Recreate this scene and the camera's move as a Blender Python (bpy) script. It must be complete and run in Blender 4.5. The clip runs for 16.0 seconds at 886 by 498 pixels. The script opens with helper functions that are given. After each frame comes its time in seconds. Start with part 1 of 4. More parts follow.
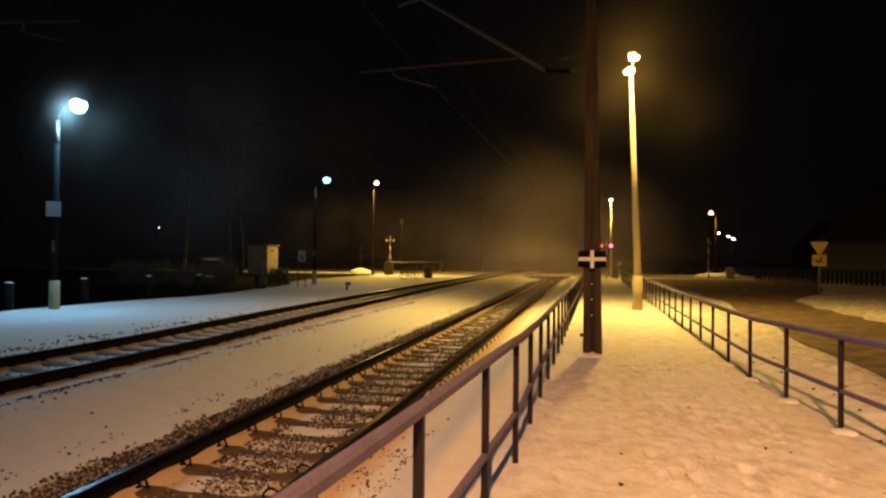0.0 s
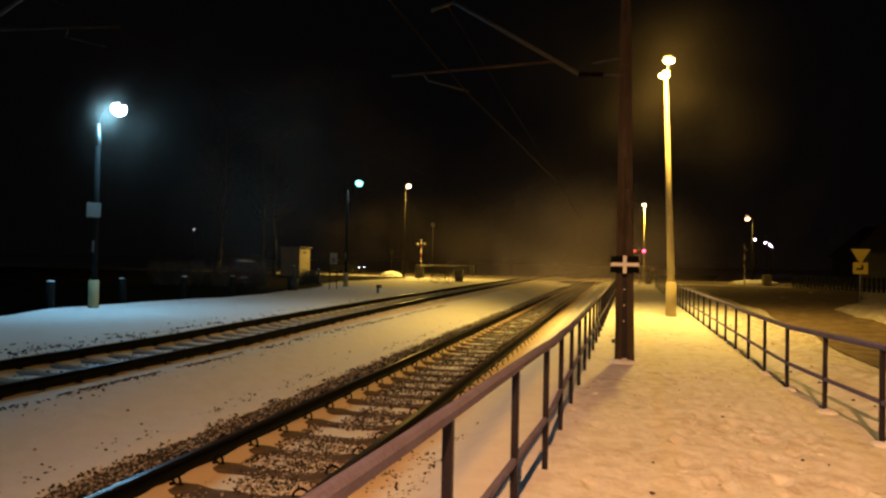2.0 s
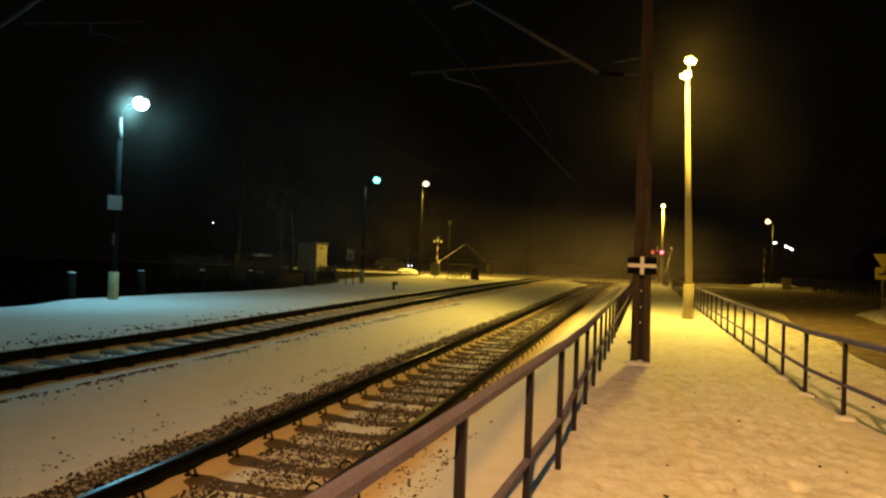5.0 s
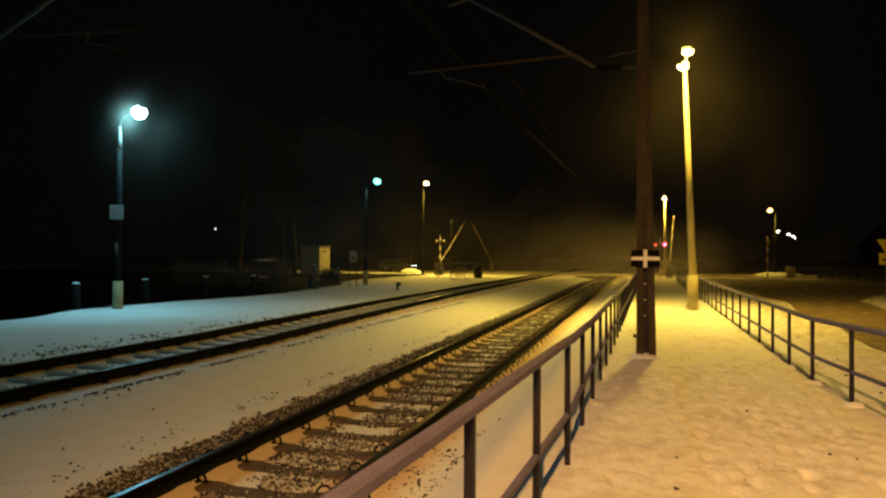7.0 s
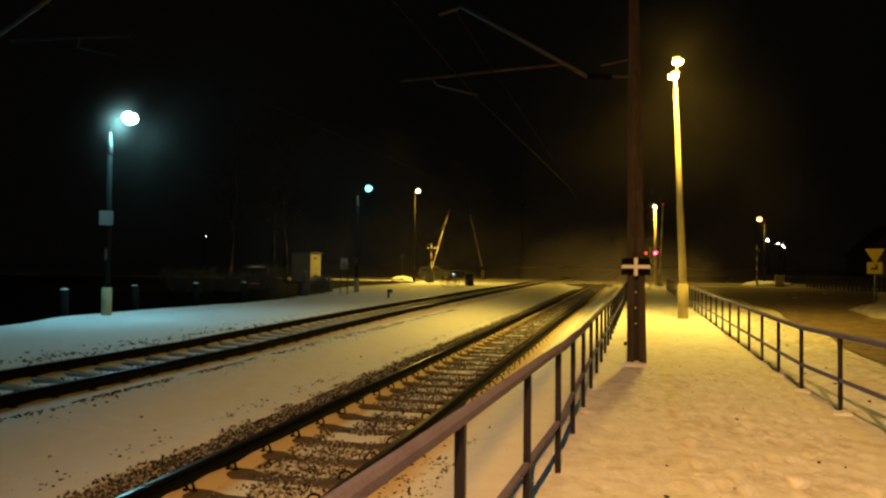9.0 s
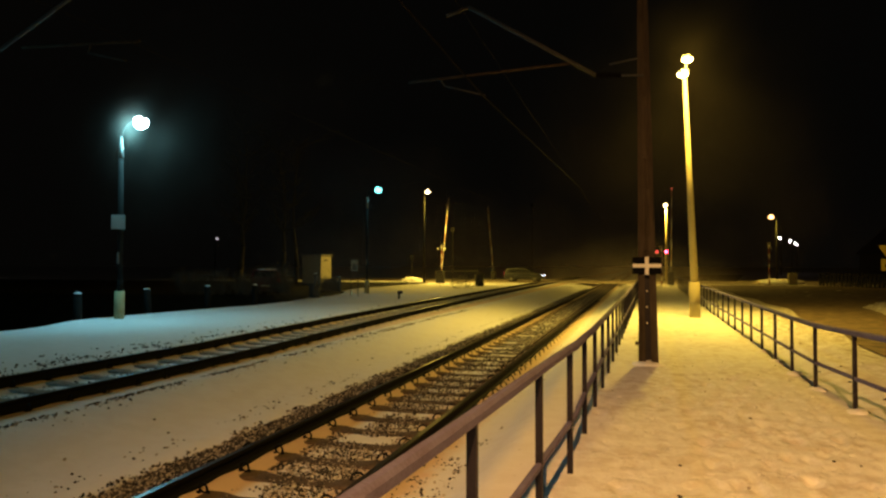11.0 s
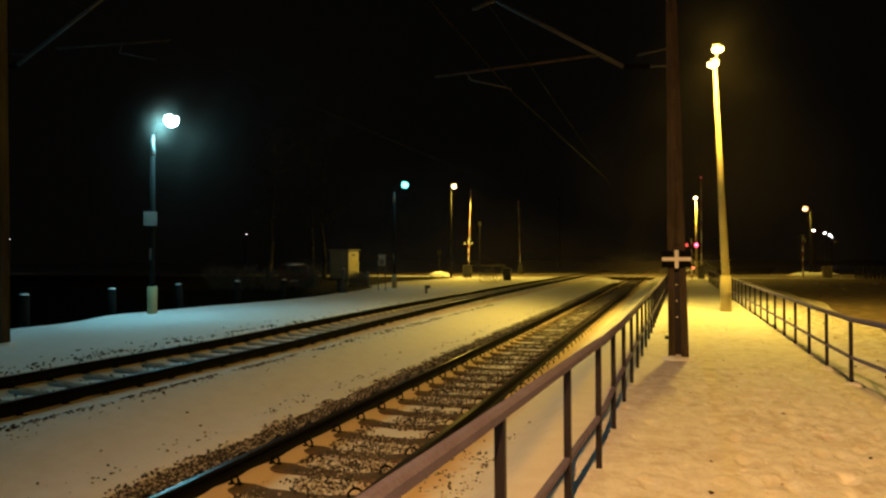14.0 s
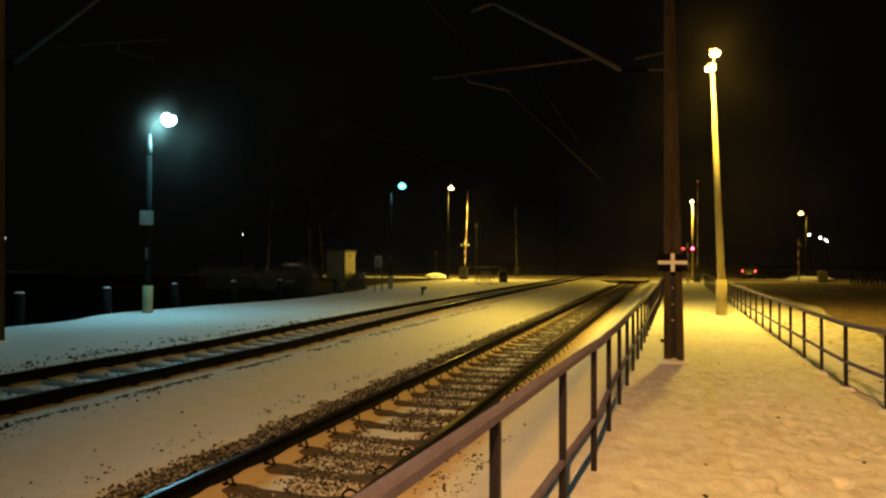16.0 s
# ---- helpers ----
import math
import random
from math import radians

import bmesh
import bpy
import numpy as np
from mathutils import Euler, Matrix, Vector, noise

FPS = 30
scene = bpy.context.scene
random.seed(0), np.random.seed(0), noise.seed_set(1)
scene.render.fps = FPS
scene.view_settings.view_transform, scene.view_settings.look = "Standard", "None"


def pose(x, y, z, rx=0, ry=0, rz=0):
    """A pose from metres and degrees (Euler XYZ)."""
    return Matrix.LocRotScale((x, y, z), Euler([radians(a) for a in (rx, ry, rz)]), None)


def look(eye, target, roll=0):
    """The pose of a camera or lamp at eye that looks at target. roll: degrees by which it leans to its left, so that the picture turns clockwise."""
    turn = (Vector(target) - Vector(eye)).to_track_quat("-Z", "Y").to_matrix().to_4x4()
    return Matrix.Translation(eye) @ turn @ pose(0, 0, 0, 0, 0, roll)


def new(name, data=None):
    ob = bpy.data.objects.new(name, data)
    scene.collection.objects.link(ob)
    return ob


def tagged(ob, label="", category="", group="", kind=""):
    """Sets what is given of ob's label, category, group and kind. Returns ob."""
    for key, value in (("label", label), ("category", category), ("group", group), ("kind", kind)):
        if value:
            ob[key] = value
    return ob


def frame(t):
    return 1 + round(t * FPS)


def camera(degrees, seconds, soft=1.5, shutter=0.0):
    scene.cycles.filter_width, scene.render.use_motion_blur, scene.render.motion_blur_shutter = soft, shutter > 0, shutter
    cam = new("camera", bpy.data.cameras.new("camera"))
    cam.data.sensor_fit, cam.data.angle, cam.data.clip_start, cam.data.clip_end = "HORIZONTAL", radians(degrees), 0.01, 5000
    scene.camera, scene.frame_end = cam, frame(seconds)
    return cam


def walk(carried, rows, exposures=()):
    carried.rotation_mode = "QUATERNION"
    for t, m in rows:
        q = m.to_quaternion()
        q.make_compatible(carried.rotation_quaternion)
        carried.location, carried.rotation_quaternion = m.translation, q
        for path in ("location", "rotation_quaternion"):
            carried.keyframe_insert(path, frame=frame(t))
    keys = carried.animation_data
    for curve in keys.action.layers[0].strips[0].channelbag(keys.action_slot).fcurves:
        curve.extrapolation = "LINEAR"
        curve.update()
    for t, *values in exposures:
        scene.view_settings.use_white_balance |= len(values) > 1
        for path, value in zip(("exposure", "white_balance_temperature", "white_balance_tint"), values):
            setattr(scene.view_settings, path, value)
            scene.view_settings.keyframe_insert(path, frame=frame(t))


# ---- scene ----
import collections

cam = camera(65.5, 16.0, soft=2.4)

EYE = (0.0, 0.0, 1.65)
# seconds, yaw, pitch, roll of the hand-held camera
PATH = [
    (0.0, 11.58, 0.81, -0.60), (0.5, 12.44, 0.88, -0.61), (1.0, 13.80, 1.02, -1.62), (1.5, 13.99, 1.11, -1.13),
    (2.0, 14.14, 1.07, -1.19), (2.5, 14.80, 1.02, -0.77), (3.0, 15.11, 1.12, 0.00), (3.5, 14.79, 1.21, -1.55),
    (4.0, 15.33, 1.09, -2.40), (6.5, 15.84, 0.68, -0.93), (7.0, 15.73, 0.78, -0.37), (7.5, 15.43, 0.99, -0.83),
    (8.0, 15.18, 1.06, -0.84), (8.5, 14.96, 1.28, -0.90), (9.0, 15.00, 1.40, -0.60), (11.5, 16.02, 1.47, -0.20),
    (12.0, 16.15, 1.44, -0.67), (12.5, 16.65, 1.29, -0.44), (13.0, 17.44, 1.11, -0.12), (13.5, 17.83, 1.07, -0.45),
    (14.0, 18.09, 1.00, 0.18), (14.5, 18.05, 1.01, -0.36), (15.0, 17.91, 0.90, -0.43), (15.5, 17.70, 0.88, -0.85),
    (16.0, 17.80, 1.13, -0.28),
]
EXPOSURES = [(0.0, 0.15, 6000, 38), (1.5, 0.12, 6050, 35), (3.0, 0.08, 6250, 24), (4.0, 0.08, 6400, 12), (7.0, 0.05, 6450, 9), (16.0, 0.03, 6500, 9)]
walk(cam, [(t, pose(*EYE, 90 + p, r, yw)) for t, yw, p, r in PATH], EXPOSURES)

# ---- night sky and lamps ----
world = bpy.data.worlds.new("night_sky")
scene.world = world
world.use_nodes = True
world.node_tree.nodes["Background"].inputs[0].default_value = (0.55, 0.5, 0.4, 1)
world.node_tree.nodes["Background"].inputs[1].default_value = 0.0025

SODIUM = (1.0, 0.652, 0.082)
MERCURY = (0.24, 0.80, 0.95)


def point_lamp(x, y, z, watts, colour, size=0.12):
    d = bpy.data.lights.new("lamp_light", "POINT")
    d.energy, d.color, d.shadow_soft_size = watts, colour, size
    o = new("lamp_light", d)
    o.location = (x, y, z)
    return o


def spot_lamp(eye, target, watts, colour, cone, blend=1.0, size=0.12):
    d = bpy.data.lights.new("lamp_light", "SPOT")
    d.energy, d.color, d.shadow_soft_size = watts, colour, size
    d.spot_size, d.spot_blend = radians(cone), blend
    o = new("lamp_light", d)
    o.matrix_world = look(eye, target)
    return o


LAMP_X, LAMP_Y = 1.76, 23.94
SODIUM_PINK = (1.0, 0.50, 0.14)
# the platform lamps: two lanterns on the one ahead, one behind the camera, one by the crossing
spot_lamp((1.55, 23.15, 8.25), (1.9, 22.6, 0.0), 5000, SODIUM, 136, 0.9, 0.5)
point_lamp(1.55, 23.10, 8.20, 2100, SODIUM, 0.2)
spot_lamp((0.55, -6.1, 8.25), (3.75, 4.4, 0.0), 11500, SODIUM_PINK, 84, 1.0)
spot_lamp((2.4, 71.8, 7.5), (2.2, 71.0, 0.0), 4000, SODIUM, 165, 0.4)
# yard lamp and road lamp
spot_lamp((-20.2, 67.1, 8.9), (-19.8, 66.7, 0.0), 8200, SODIUM, 165, 0.35)
spot_lamp((13.2, 77.6, 6.6), (13.2, 77.4, 0.0), 1500, SODIUM, 160)
# mercury lamps of the far platform, one added unseen behind the camera by spacing
point_lamp(-14.95, 18.0, 5.95, 900, MERCURY)
spot_lamp((-14.6, -3.3, 5.98), (-12.0, -1.0, 0.0), 1600, MERCURY, 170)
spot_lamp((-15.3, 39.5, 6.2), (-14.9, 39.5, 0.0), 380, MERCURY, 168)


# ---- materials ----
def material(name, colour, rough=0.7, metal=0.0, vary=0.25, scale=6.0, dark=None, bump=0.3, bump_scale=40.0, bump_dist=0.01, spots=0.0, emit=None, emit_power=0.0, spec=0.5):
    """Two scales of mottling between colour and dark, a fine bump, and optional specks."""
    m = bpy.data.materials.new(name)
    m.use_nodes = True
    nt = m.node_tree
    n, l = nt.nodes, nt.links
    b = n["Principled BSDF"]
    b.inputs["Roughness"].default_value = rough
    b.inputs["Metallic"].default_value = metal
    b.inputs["Specular IOR Level"].default_value = spec
    if emit:
        b.inputs["Emission Color"].default_value = (*emit, 1)
        b.inputs["Emission Strength"].default_value = emit_power
    co = n.new("ShaderNodeTexCoord")
    big, fine = n.new("ShaderNodeTexNoise"), n.new("ShaderNodeTexNoise")
    big.inputs["Scale"].default_value, big.inputs["Detail"].default_value = scale, 5
    fine.inputs["Scale"].default_value, fine.inputs["Detail"].default_value = bump_scale, 4
    l.new(co.outputs["Object"], big.inputs["Vector"])
    l.new(co.outputs["Object"], fine.inputs["Vector"])
    add = n.new("ShaderNodeMath")
    add.operation = "MULTIPLY_ADD"
    add.inputs[1].default_value = 0.5
    l.new(fine.outputs["Fac"], add.inputs[0])
    half = n.new("ShaderNodeMath")
    half.operation = "MULTIPLY"
    half.inputs[1].default_value = 0.5
    l.new(big.outputs["Fac"], half.inputs[0])
    l.new(half.outputs[0], add.inputs[2])
    ramp = n.new("ShaderNodeValToRGB")
    d = dark if dark else tuple(c * (1 - vary) for c in colour)
    ramp.color_ramp.elements[0].position, ramp.color_ramp.elements[1].position = 0.36, 0.62
    ramp.color_ramp.elements[0].color, ramp.color_ramp.elements[1].color = (*d, 1), (*colour, 1)
    l.new(add.outputs[0], ramp.inputs["Fac"])
    l.new(ramp.outputs["Color"], b.inputs["Base Color"])
    bu = n.new("ShaderNodeBump")
    bu.inputs["Strength"].default_value, bu.inputs["Distance"].default_value = bump, bump_dist
    l.new(fine.outputs["Fac"], bu.inputs["Height"])
    l.new(bu.outputs["Normal"], b.inputs["Normal"])
    return m


def snow_material(name, clean, dirt, amount, scale, bump_dist=0.03, rails=()):
    """Snow: trodden and dirty patches, darker heel-sized dents, specks and grain; rust dust along the rails at the
    given x.
    """
    m = bpy.data.materials.new(name)
    m.use_nodes = True
    nt = m.node_tree
    n, l = nt.nodes, nt.links
    b = n["Principled BSDF"]
    b.inputs["Roughness"].default_value = 0.75
    b.inputs["Specular IOR Level"].default_value = 0.25
    co = n.new("ShaderNodeTexCoord")

    def noise_tex(s, det, rough=0.55):
        t = n.new("ShaderNodeTexNoise")
        t.inputs["Scale"].default_value, t.inputs["Detail"].default_value, t.inputs["Roughness"].default_value = s, det, rough
        l.new(co.outputs["Object"], t.inputs["Vector"])
        return t.outputs["Fac"]

    def ramp(src, a, z, ca=0.0, cz=1.0):
        r = n.new("ShaderNodeMapRange")
        r.inputs["From Min"].default_value, r.inputs["From Max"].default_value = a, z
        r.inputs["To Min"].default_value, r.inputs["To Max"].default_value = ca, cz
        l.new(src, r.inputs["Value"])
        return r.outputs["Result"]

    def calc(op, a, c):
        q = n.new("ShaderNodeMath")
        q.operation = op
        for k, v in enumerate((a, c)):
            if isinstance(v, (int, float)):
                q.inputs[k].default_value = v
            else:
                l.new(v, q.inputs[k])
        return q.outputs[0]

    def blend(fac, base, colour):
        x = n.new("ShaderNodeMixRGB")
        l.new(fac, x.inputs[0])
        if isinstance(base, tuple):
            x.inputs[1].default_value = (*base, 1)
        else:
            l.new(base, x.inputs[1])
        x.inputs[2].default_value = (*colour, 1)
        return x.outputs[0]

    big, mid, fine, speck, small = noise_tex(scale, 4), noise_tex(scale * 6, 5, 0.65), noise_tex(60, 3), noise_tex(15, 4, 0.7), noise_tex(13, 4, 0.6)
    step = n.new("ShaderNodeTexVoronoi")
    step.inputs["Scale"].default_value = 3.1
    warp = n.new("ShaderNodeMapping")
    warp.inputs["Scale"].default_value = (1.25, 0.75, 1.0)
    l.new(co.outputs["Object"], warp.inputs["Vector"])
    l.new(warp.outputs["Vector"], step.inputs["Vector"])
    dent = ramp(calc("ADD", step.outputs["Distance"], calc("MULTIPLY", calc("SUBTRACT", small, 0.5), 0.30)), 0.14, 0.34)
    patch = calc("MULTIPLY", ramp(mid, 0.43, 0.62), ramp(big, 0.38, 0.62, 0.25, 1.0))
    # trodden and stained on the platform, smooth where nobody walks
    side = n.new("ShaderNodeSeparateXYZ")
    l.new(co.outputs["Object"], side.inputs[0])
    trod = ramp(side.outputs[0], -0.9, -0.3)
    patch = calc("MULTIPLY", patch, calc("ADD", 0.15, calc("MULTIPLY", trod, 0.85)))
    dent = calc("MAXIMUM", dent, calc("SUBTRACT", 1.0, trod))
    col = blend(calc("MULTIPLY", patch, amount), clean, dirt)
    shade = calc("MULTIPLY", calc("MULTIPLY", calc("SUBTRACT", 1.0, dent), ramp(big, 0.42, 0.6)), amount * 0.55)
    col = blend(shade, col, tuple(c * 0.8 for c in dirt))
    for c in rails:
        sep = n.new("ShaderNodeSeparateXYZ")
        l.new(co.outputs["Object"], sep.inputs[0])
        off = calc("ABSOLUTE", calc("SUBTRACT", calc("ABSOLUTE", calc("SUBTRACT", sep.outputs[0], c), 0.0), 0.76), 0.0)
        near = ramp(calc("ADD", off, calc("MULTIPLY", calc("SUBTRACT", mid, 0.5), 0.35)), 0.30, 0.48, 0.75, 0.0)
        col = blend(near, col, (0.66, 0.46, 0.29))
    col = blend(ramp(speck, 0.67, 0.71, 0.0, min(1.0, amount * 1.1)), col, (dirt[0] * 0.35, dirt[1] * 0.33, dirt[2] * 0.3))
    bank = n.new("ShaderNodeSeparateXYZ")
    l.new(co.outputs["Object"], bank.inputs[0])
    rut = calc("MULTIPLY", ramp(mid, 0.32, 0.58), ramp(bank.outputs[0], 2.9, 4.6, 0.05, 0.9))
    col = blend(rut, col, tuple(c * 0.7 for c in dirt))
    l.new(col, b.inputs["Base Color"])
    h = calc("ADD", calc("ADD", calc("MULTIPLY", fine, 0.12), calc("MULTIPLY", mid, calc("ADD", 0.12, calc("MULTIPLY", trod, 0.25)))), calc("ADD", calc("MULTIPLY", dent, calc("ADD", 0.02, calc("MULTIPLY", trod, 0.4))), calc("MULTIPLY", small, calc("ADD", 0.14, calc("MULTIPLY", trod, 0.5)))))
    bu = n.new("ShaderNodeBump")
    bu.inputs["Strength"].default_value, bu.inputs["Distance"].default_value = 0.8, bump_dist
    l.new(h, bu.inputs["Height"])
    l.new(bu.outputs["Normal"], b.inputs["Normal"])
    return m


def glow(name, colour, power):
    m = bpy.data.materials.new(name)
    m.use_nodes = True
    b = m.node_tree.nodes["Principled BSDF"]
    b.inputs["Base Color"].default_value = (0.8, 0.8, 0.8, 1)
    b.inputs["Emission Color"].default_value = (*colour, 1)
    b.inputs["Emission Strength"].default_value = power
    return m


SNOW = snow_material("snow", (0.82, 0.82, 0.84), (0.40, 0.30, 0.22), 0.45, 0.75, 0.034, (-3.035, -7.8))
ROAD_SNOW = snow_material("packed_road_snow", (0.22, 0.155, 0.09), (0.10, 0.07, 0.042), 0.6, 0.35, 0.02)
ROAD_LIGHT = snow_material("brown_road_snow", (0.36, 0.30, 0.23), (0.14, 0.11, 0.085), 0.75, 0.35, 0.02)
CAP = material("snow_cap", (0.85, 0.85, 0.87), 0.8, vary=0.06, scale=3, bump=0.4, bump_scale=25, bump_dist=0.02)
def streaked(m, stretch):
    """Draws the mottling of a material out along z, like rust runs."""
    n, l = m.node_tree.nodes, m.node_tree.links
    mp = n.new("ShaderNodeMapping")
    mp.inputs["Scale"].default_value = (5.0, 5.0, stretch)
    co = next(q for q in n if q.type == "TEX_COORD")
    l.new(co.outputs["Object"], mp.inputs["Vector"])
    for q in n:
        if q.type == "TEX_NOISE":
            l.new(mp.outputs["Vector"], q.inputs["Vector"])


# steel and paint
RUST = material("rusty_paint", (0.068, 0.052, 0.036), 0.85, 0.0, 0.5, 2.0, (0.020, 0.014, 0.010), 0.4, 14, 0.006, spec=0.12)
streaked(RUST, 0.25)
RAIL_SIDE = material("rail_steel", (0.007, 0.007, 0.009), 0.8, 0.0, 0.4, 4, None, 0.3, 50, 0.004, spec=0.1)
RAIL_TOP = material("polished_rail", (0.022, 0.022, 0.024), 0.32, 0.0, 0.3, 3, None, 0.1, 80, 0.001, spec=0.10)
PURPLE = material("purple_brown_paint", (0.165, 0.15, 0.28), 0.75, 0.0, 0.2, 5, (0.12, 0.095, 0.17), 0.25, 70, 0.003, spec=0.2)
# railing posts and rivets; also stands in for shade in the mast's gap
DARK_POST_AND_GAP = material("dark_steel_and_gap_shade", (0.018, 0.0145, 0.026), 0.5, 0.0, 0.4, 6, None, 0.25, 70, 0.003, spec=0.2)
CONCRETE = material("pole_concrete", (0.34, 0.29, 0.15), 0.85, 0.0, 0.2, 3, (0.26, 0.22, 0.12), 0.4, 45, 0.006)
DARK_CONCRETE = material("weathered_concrete", (0.07, 0.068, 0.062), 0.9, 0.0, 0.4, 4, None, 0.5, 30, 0.01)
SLEEPER = material("sleeper_concrete", (0.13, 0.10, 0.075), 0.9, 0.0, 0.45, 5, (0.07, 0.05, 0.04), 0.5, 40, 0.008, spec=0.15)
SLEEPER_SNOWY = material("snow_dusted_sleeper", (0.36, 0.34, 0.31), 0.9, 0.0, 0.45, 5, (0.15, 0.13, 0.11), 0.5, 40, 0.008, spec=0.15)
GALV = material("galvanised_steel", (0.20, 0.205, 0.205), 0.6, 0.4, 0.25, 5, None, 0.2, 60, 0.003)
BLACK = material("black_enamel", (0.006, 0.006, 0.006), 0.95, 0.0, 0.3, 5, None, 0.1, 60, 0.002, spec=0.05)
WHITE = material("white_enamel", (0.75, 0.73, 0.70), 0.55, 0.0, 0.12, 5, None, 0.1, 60, 0.002)
RED = material("red_paint", (0.42, 0.03, 0.025), 0.5, 0.0, 0.3, 6, None, 0.1, 60, 0.002)
YELLOW = material("yellow_sign_film", (0.46, 0.35, 0.025), 0.45, 0.0, 0.12, 6, None, 0.1, 60, 0.002)
HUT_LIT = material("lit_cream_sheet", (0.66, 0.60, 0.44), 0.6, 0.0, 0.15, 4, None, 0.15, 40, 0.004)
DARK = material("dark_plastic", (0.02, 0.02, 0.022), 0.6, 0.0, 0.3, 6, None, 0.2, 40, 0.003)
INSULATOR = material("brown_porcelain", (0.006, 0.005, 0.005), 1.0, 0.0, 0.2, 8, None, 0.05, 60, 0.002, spec=0.0)
OLD_STEEL = material("old_dark_steel", (0.065, 0.065, 0.065), 0.7, 0.0, 0.3, 5, None, 0.2, 60, 0.003, spec=0.1)
POLE_DARK = material("dark_lamp_pole", (0.013, 0.013, 0.013), 0.9, 0.0, 0.3, 5, None, 0.2, 60, 0.003, spec=0.03)
BOOM_WHITE = material("boom_white_paint", (0.78, 0.76, 0.72), 0.6, 0.0, 0.2, 5, None, 0.1, 60, 0.002)
BOOM_RED = material("signal_red_paint", (0.24, 0.035, 0.025), 0.6, 0.0, 0.3, 6, None, 0.1, 60, 0.002)
BOOM_BAND = material("boom_faded_red", (0.46, 0.30, 0.24), 0.6, 0.0, 0.3, 6, None, 0.1, 60, 0.002)
HUT_SHADED = material("shaded_grey_brown_sheet", (0.34, 0.31, 0.25), 0.8, 0.0, 0.25, 4, None, 0.2, 40, 0.004)
WIRE = material("copper_wire", (0.016, 0.016, 0.018), 0.95, 0.0, 0.1, 0.5, None, 0.0, 5, 0.0, spec=0.0)
STONE = material("ballast_stone", (0.085, 0.075, 0.066), 0.9, 0.0, 0.5, 9, (0.022, 0.019, 0.017), 0.5, 60, 0.006, spec=0.15)
UNLIT_GRASS = material("unlit_bank_grass", (0.022, 0.020, 0.013), 0.95, 0.0, 0.5, 1.5, (0.010, 0.009, 0.006), 0.8, 12, 0.05, spec=0.05)
BARK = material("tree_bark", (0.045, 0.037, 0.03), 0.95, 0.0, 0.4, 5, None, 0.6, 25, 0.02)
TWIG = material("frosted_twigs", (0.12, 0.11, 0.10), 0.95, 0.0, 0.4, 5, (0.07, 0.06, 0.05), 0.6, 25, 0.02)
CAR_PAINT = material("dark_car_paint", (0.03, 0.035, 0.045), 0.3, 0.2, 0.15, 3, None, 0.02, 80, 0.001)
CAR_RED = material("dark_red_car_paint", (0.14, 0.02, 0.02), 0.35, 0.1, 0.2, 3, None, 0.02, 80, 0.001)
CAR_GLASS = material("car_glass", (0.015, 0.017, 0.02), 0.08, 0.0, 0.1, 3, None, 0.0, 80, 0.001)
RUBBER = material("tyre_rubber", (0.018, 0.018, 0.018), 0.85, 0.0, 0.3, 9, None, 0.3, 60, 0.003)
PLASTER = material("house_plaster", (0.055, 0.05, 0.045), 0.9, 0.0, 0.25, 1.5, None, 0.3, 30, 0.006)
ROOF = material("roof_tile", (0.02, 0.017, 0.016), 0.85, 0.0, 0.3, 2, None, 0.4, 20, 0.02)
WINDOW = material("dark_window_glass", (0.02, 0.022, 0.025), 0.1, 0.0, 0.1, 2, None, 0.0, 20, 0.001)
SOD_GLOW = glow("sodium_lantern_glass", (1.0, 0.72, 0.30), 22)
SOD_FAR = glow("far_sodium_lantern_glass", (1.0, 0.70, 0.34), 14)
ORANGE_GLOW = glow("orange_lantern_glass", (1.0, 0.50, 0.18), 9)
MERC_GLOW = glow("mercury_lantern_glass", (0.62, 0.92, 1.0), 45)
MERC_FAR = glow("far_mercury_lantern_glass", (0.14, 0.78, 0.72), 5)
WHITE_FAR = glow("far_white_lantern_glass", (1.0, 0.86, 0.88), 14)
RED_GLOW = glow("red_signal_lens", (1.0, 0.04, 0.10), 16)
RED_SOFT = glow("soft_red_lens", (1.0, 0.03, 0.06), 1.2)
RED_DIM = glow("dim_red_lens", (1.0, 0.03, 0.06), 0.35)
TAIL_GLOW = glow("tail_light_glass", (1.0, 0.03, 0.05), 8)
HEAD_GLOW = glow("headlight_glass", (0.70, 0.82, 1.0), 7)


def vary_by_piece(m, light, share):
    """Gives a share of the loose pieces of one mesh a lighter, snow-dusted colour."""
    nt = m.node_tree
    n, l = nt.nodes, nt.links
    geo = n.new("ShaderNodeNewGeometry")
    step = n.new("ShaderNodeMath")
    step.operation = "LESS_THAN"
    step.inputs[1].default_value = share
    l.new(geo.outputs["Random Per Island"], step.inputs[0])
    mix = n.new("ShaderNodeMixRGB")
    mix.inputs[2].default_value = (*light, 1)
    src = n["Principled BSDF"].inputs["Base Color"].links[0].from_socket
    l.new(step.outputs[0], mix.inputs[0])
    l.new(src, mix.inputs[1])
    l.new(mix.outputs[0], n["Principled BSDF"].inputs["Base Color"])


vary_by_piece(STONE, (0.42, 0.38, 0.34), 0.3)


# ---- mesh helpers ----
def link_mesh(name, bm, mat, parent=None, label="", smooth=False):
    me = bpy.data.meshes.new(name)
    bm.normal_update()
    bm.to_mesh(me)
    bm.free()
    for mm in (mat if isinstance(mat, (list, tuple)) else [mat]):
        me.materials.append(mm)
    if smooth:
        for p in me.polygons:
            p.use_smooth = True
    o = new(name, me)
    if parent:
        o.parent = parent
    if label:
        o["label"] = label
    return o


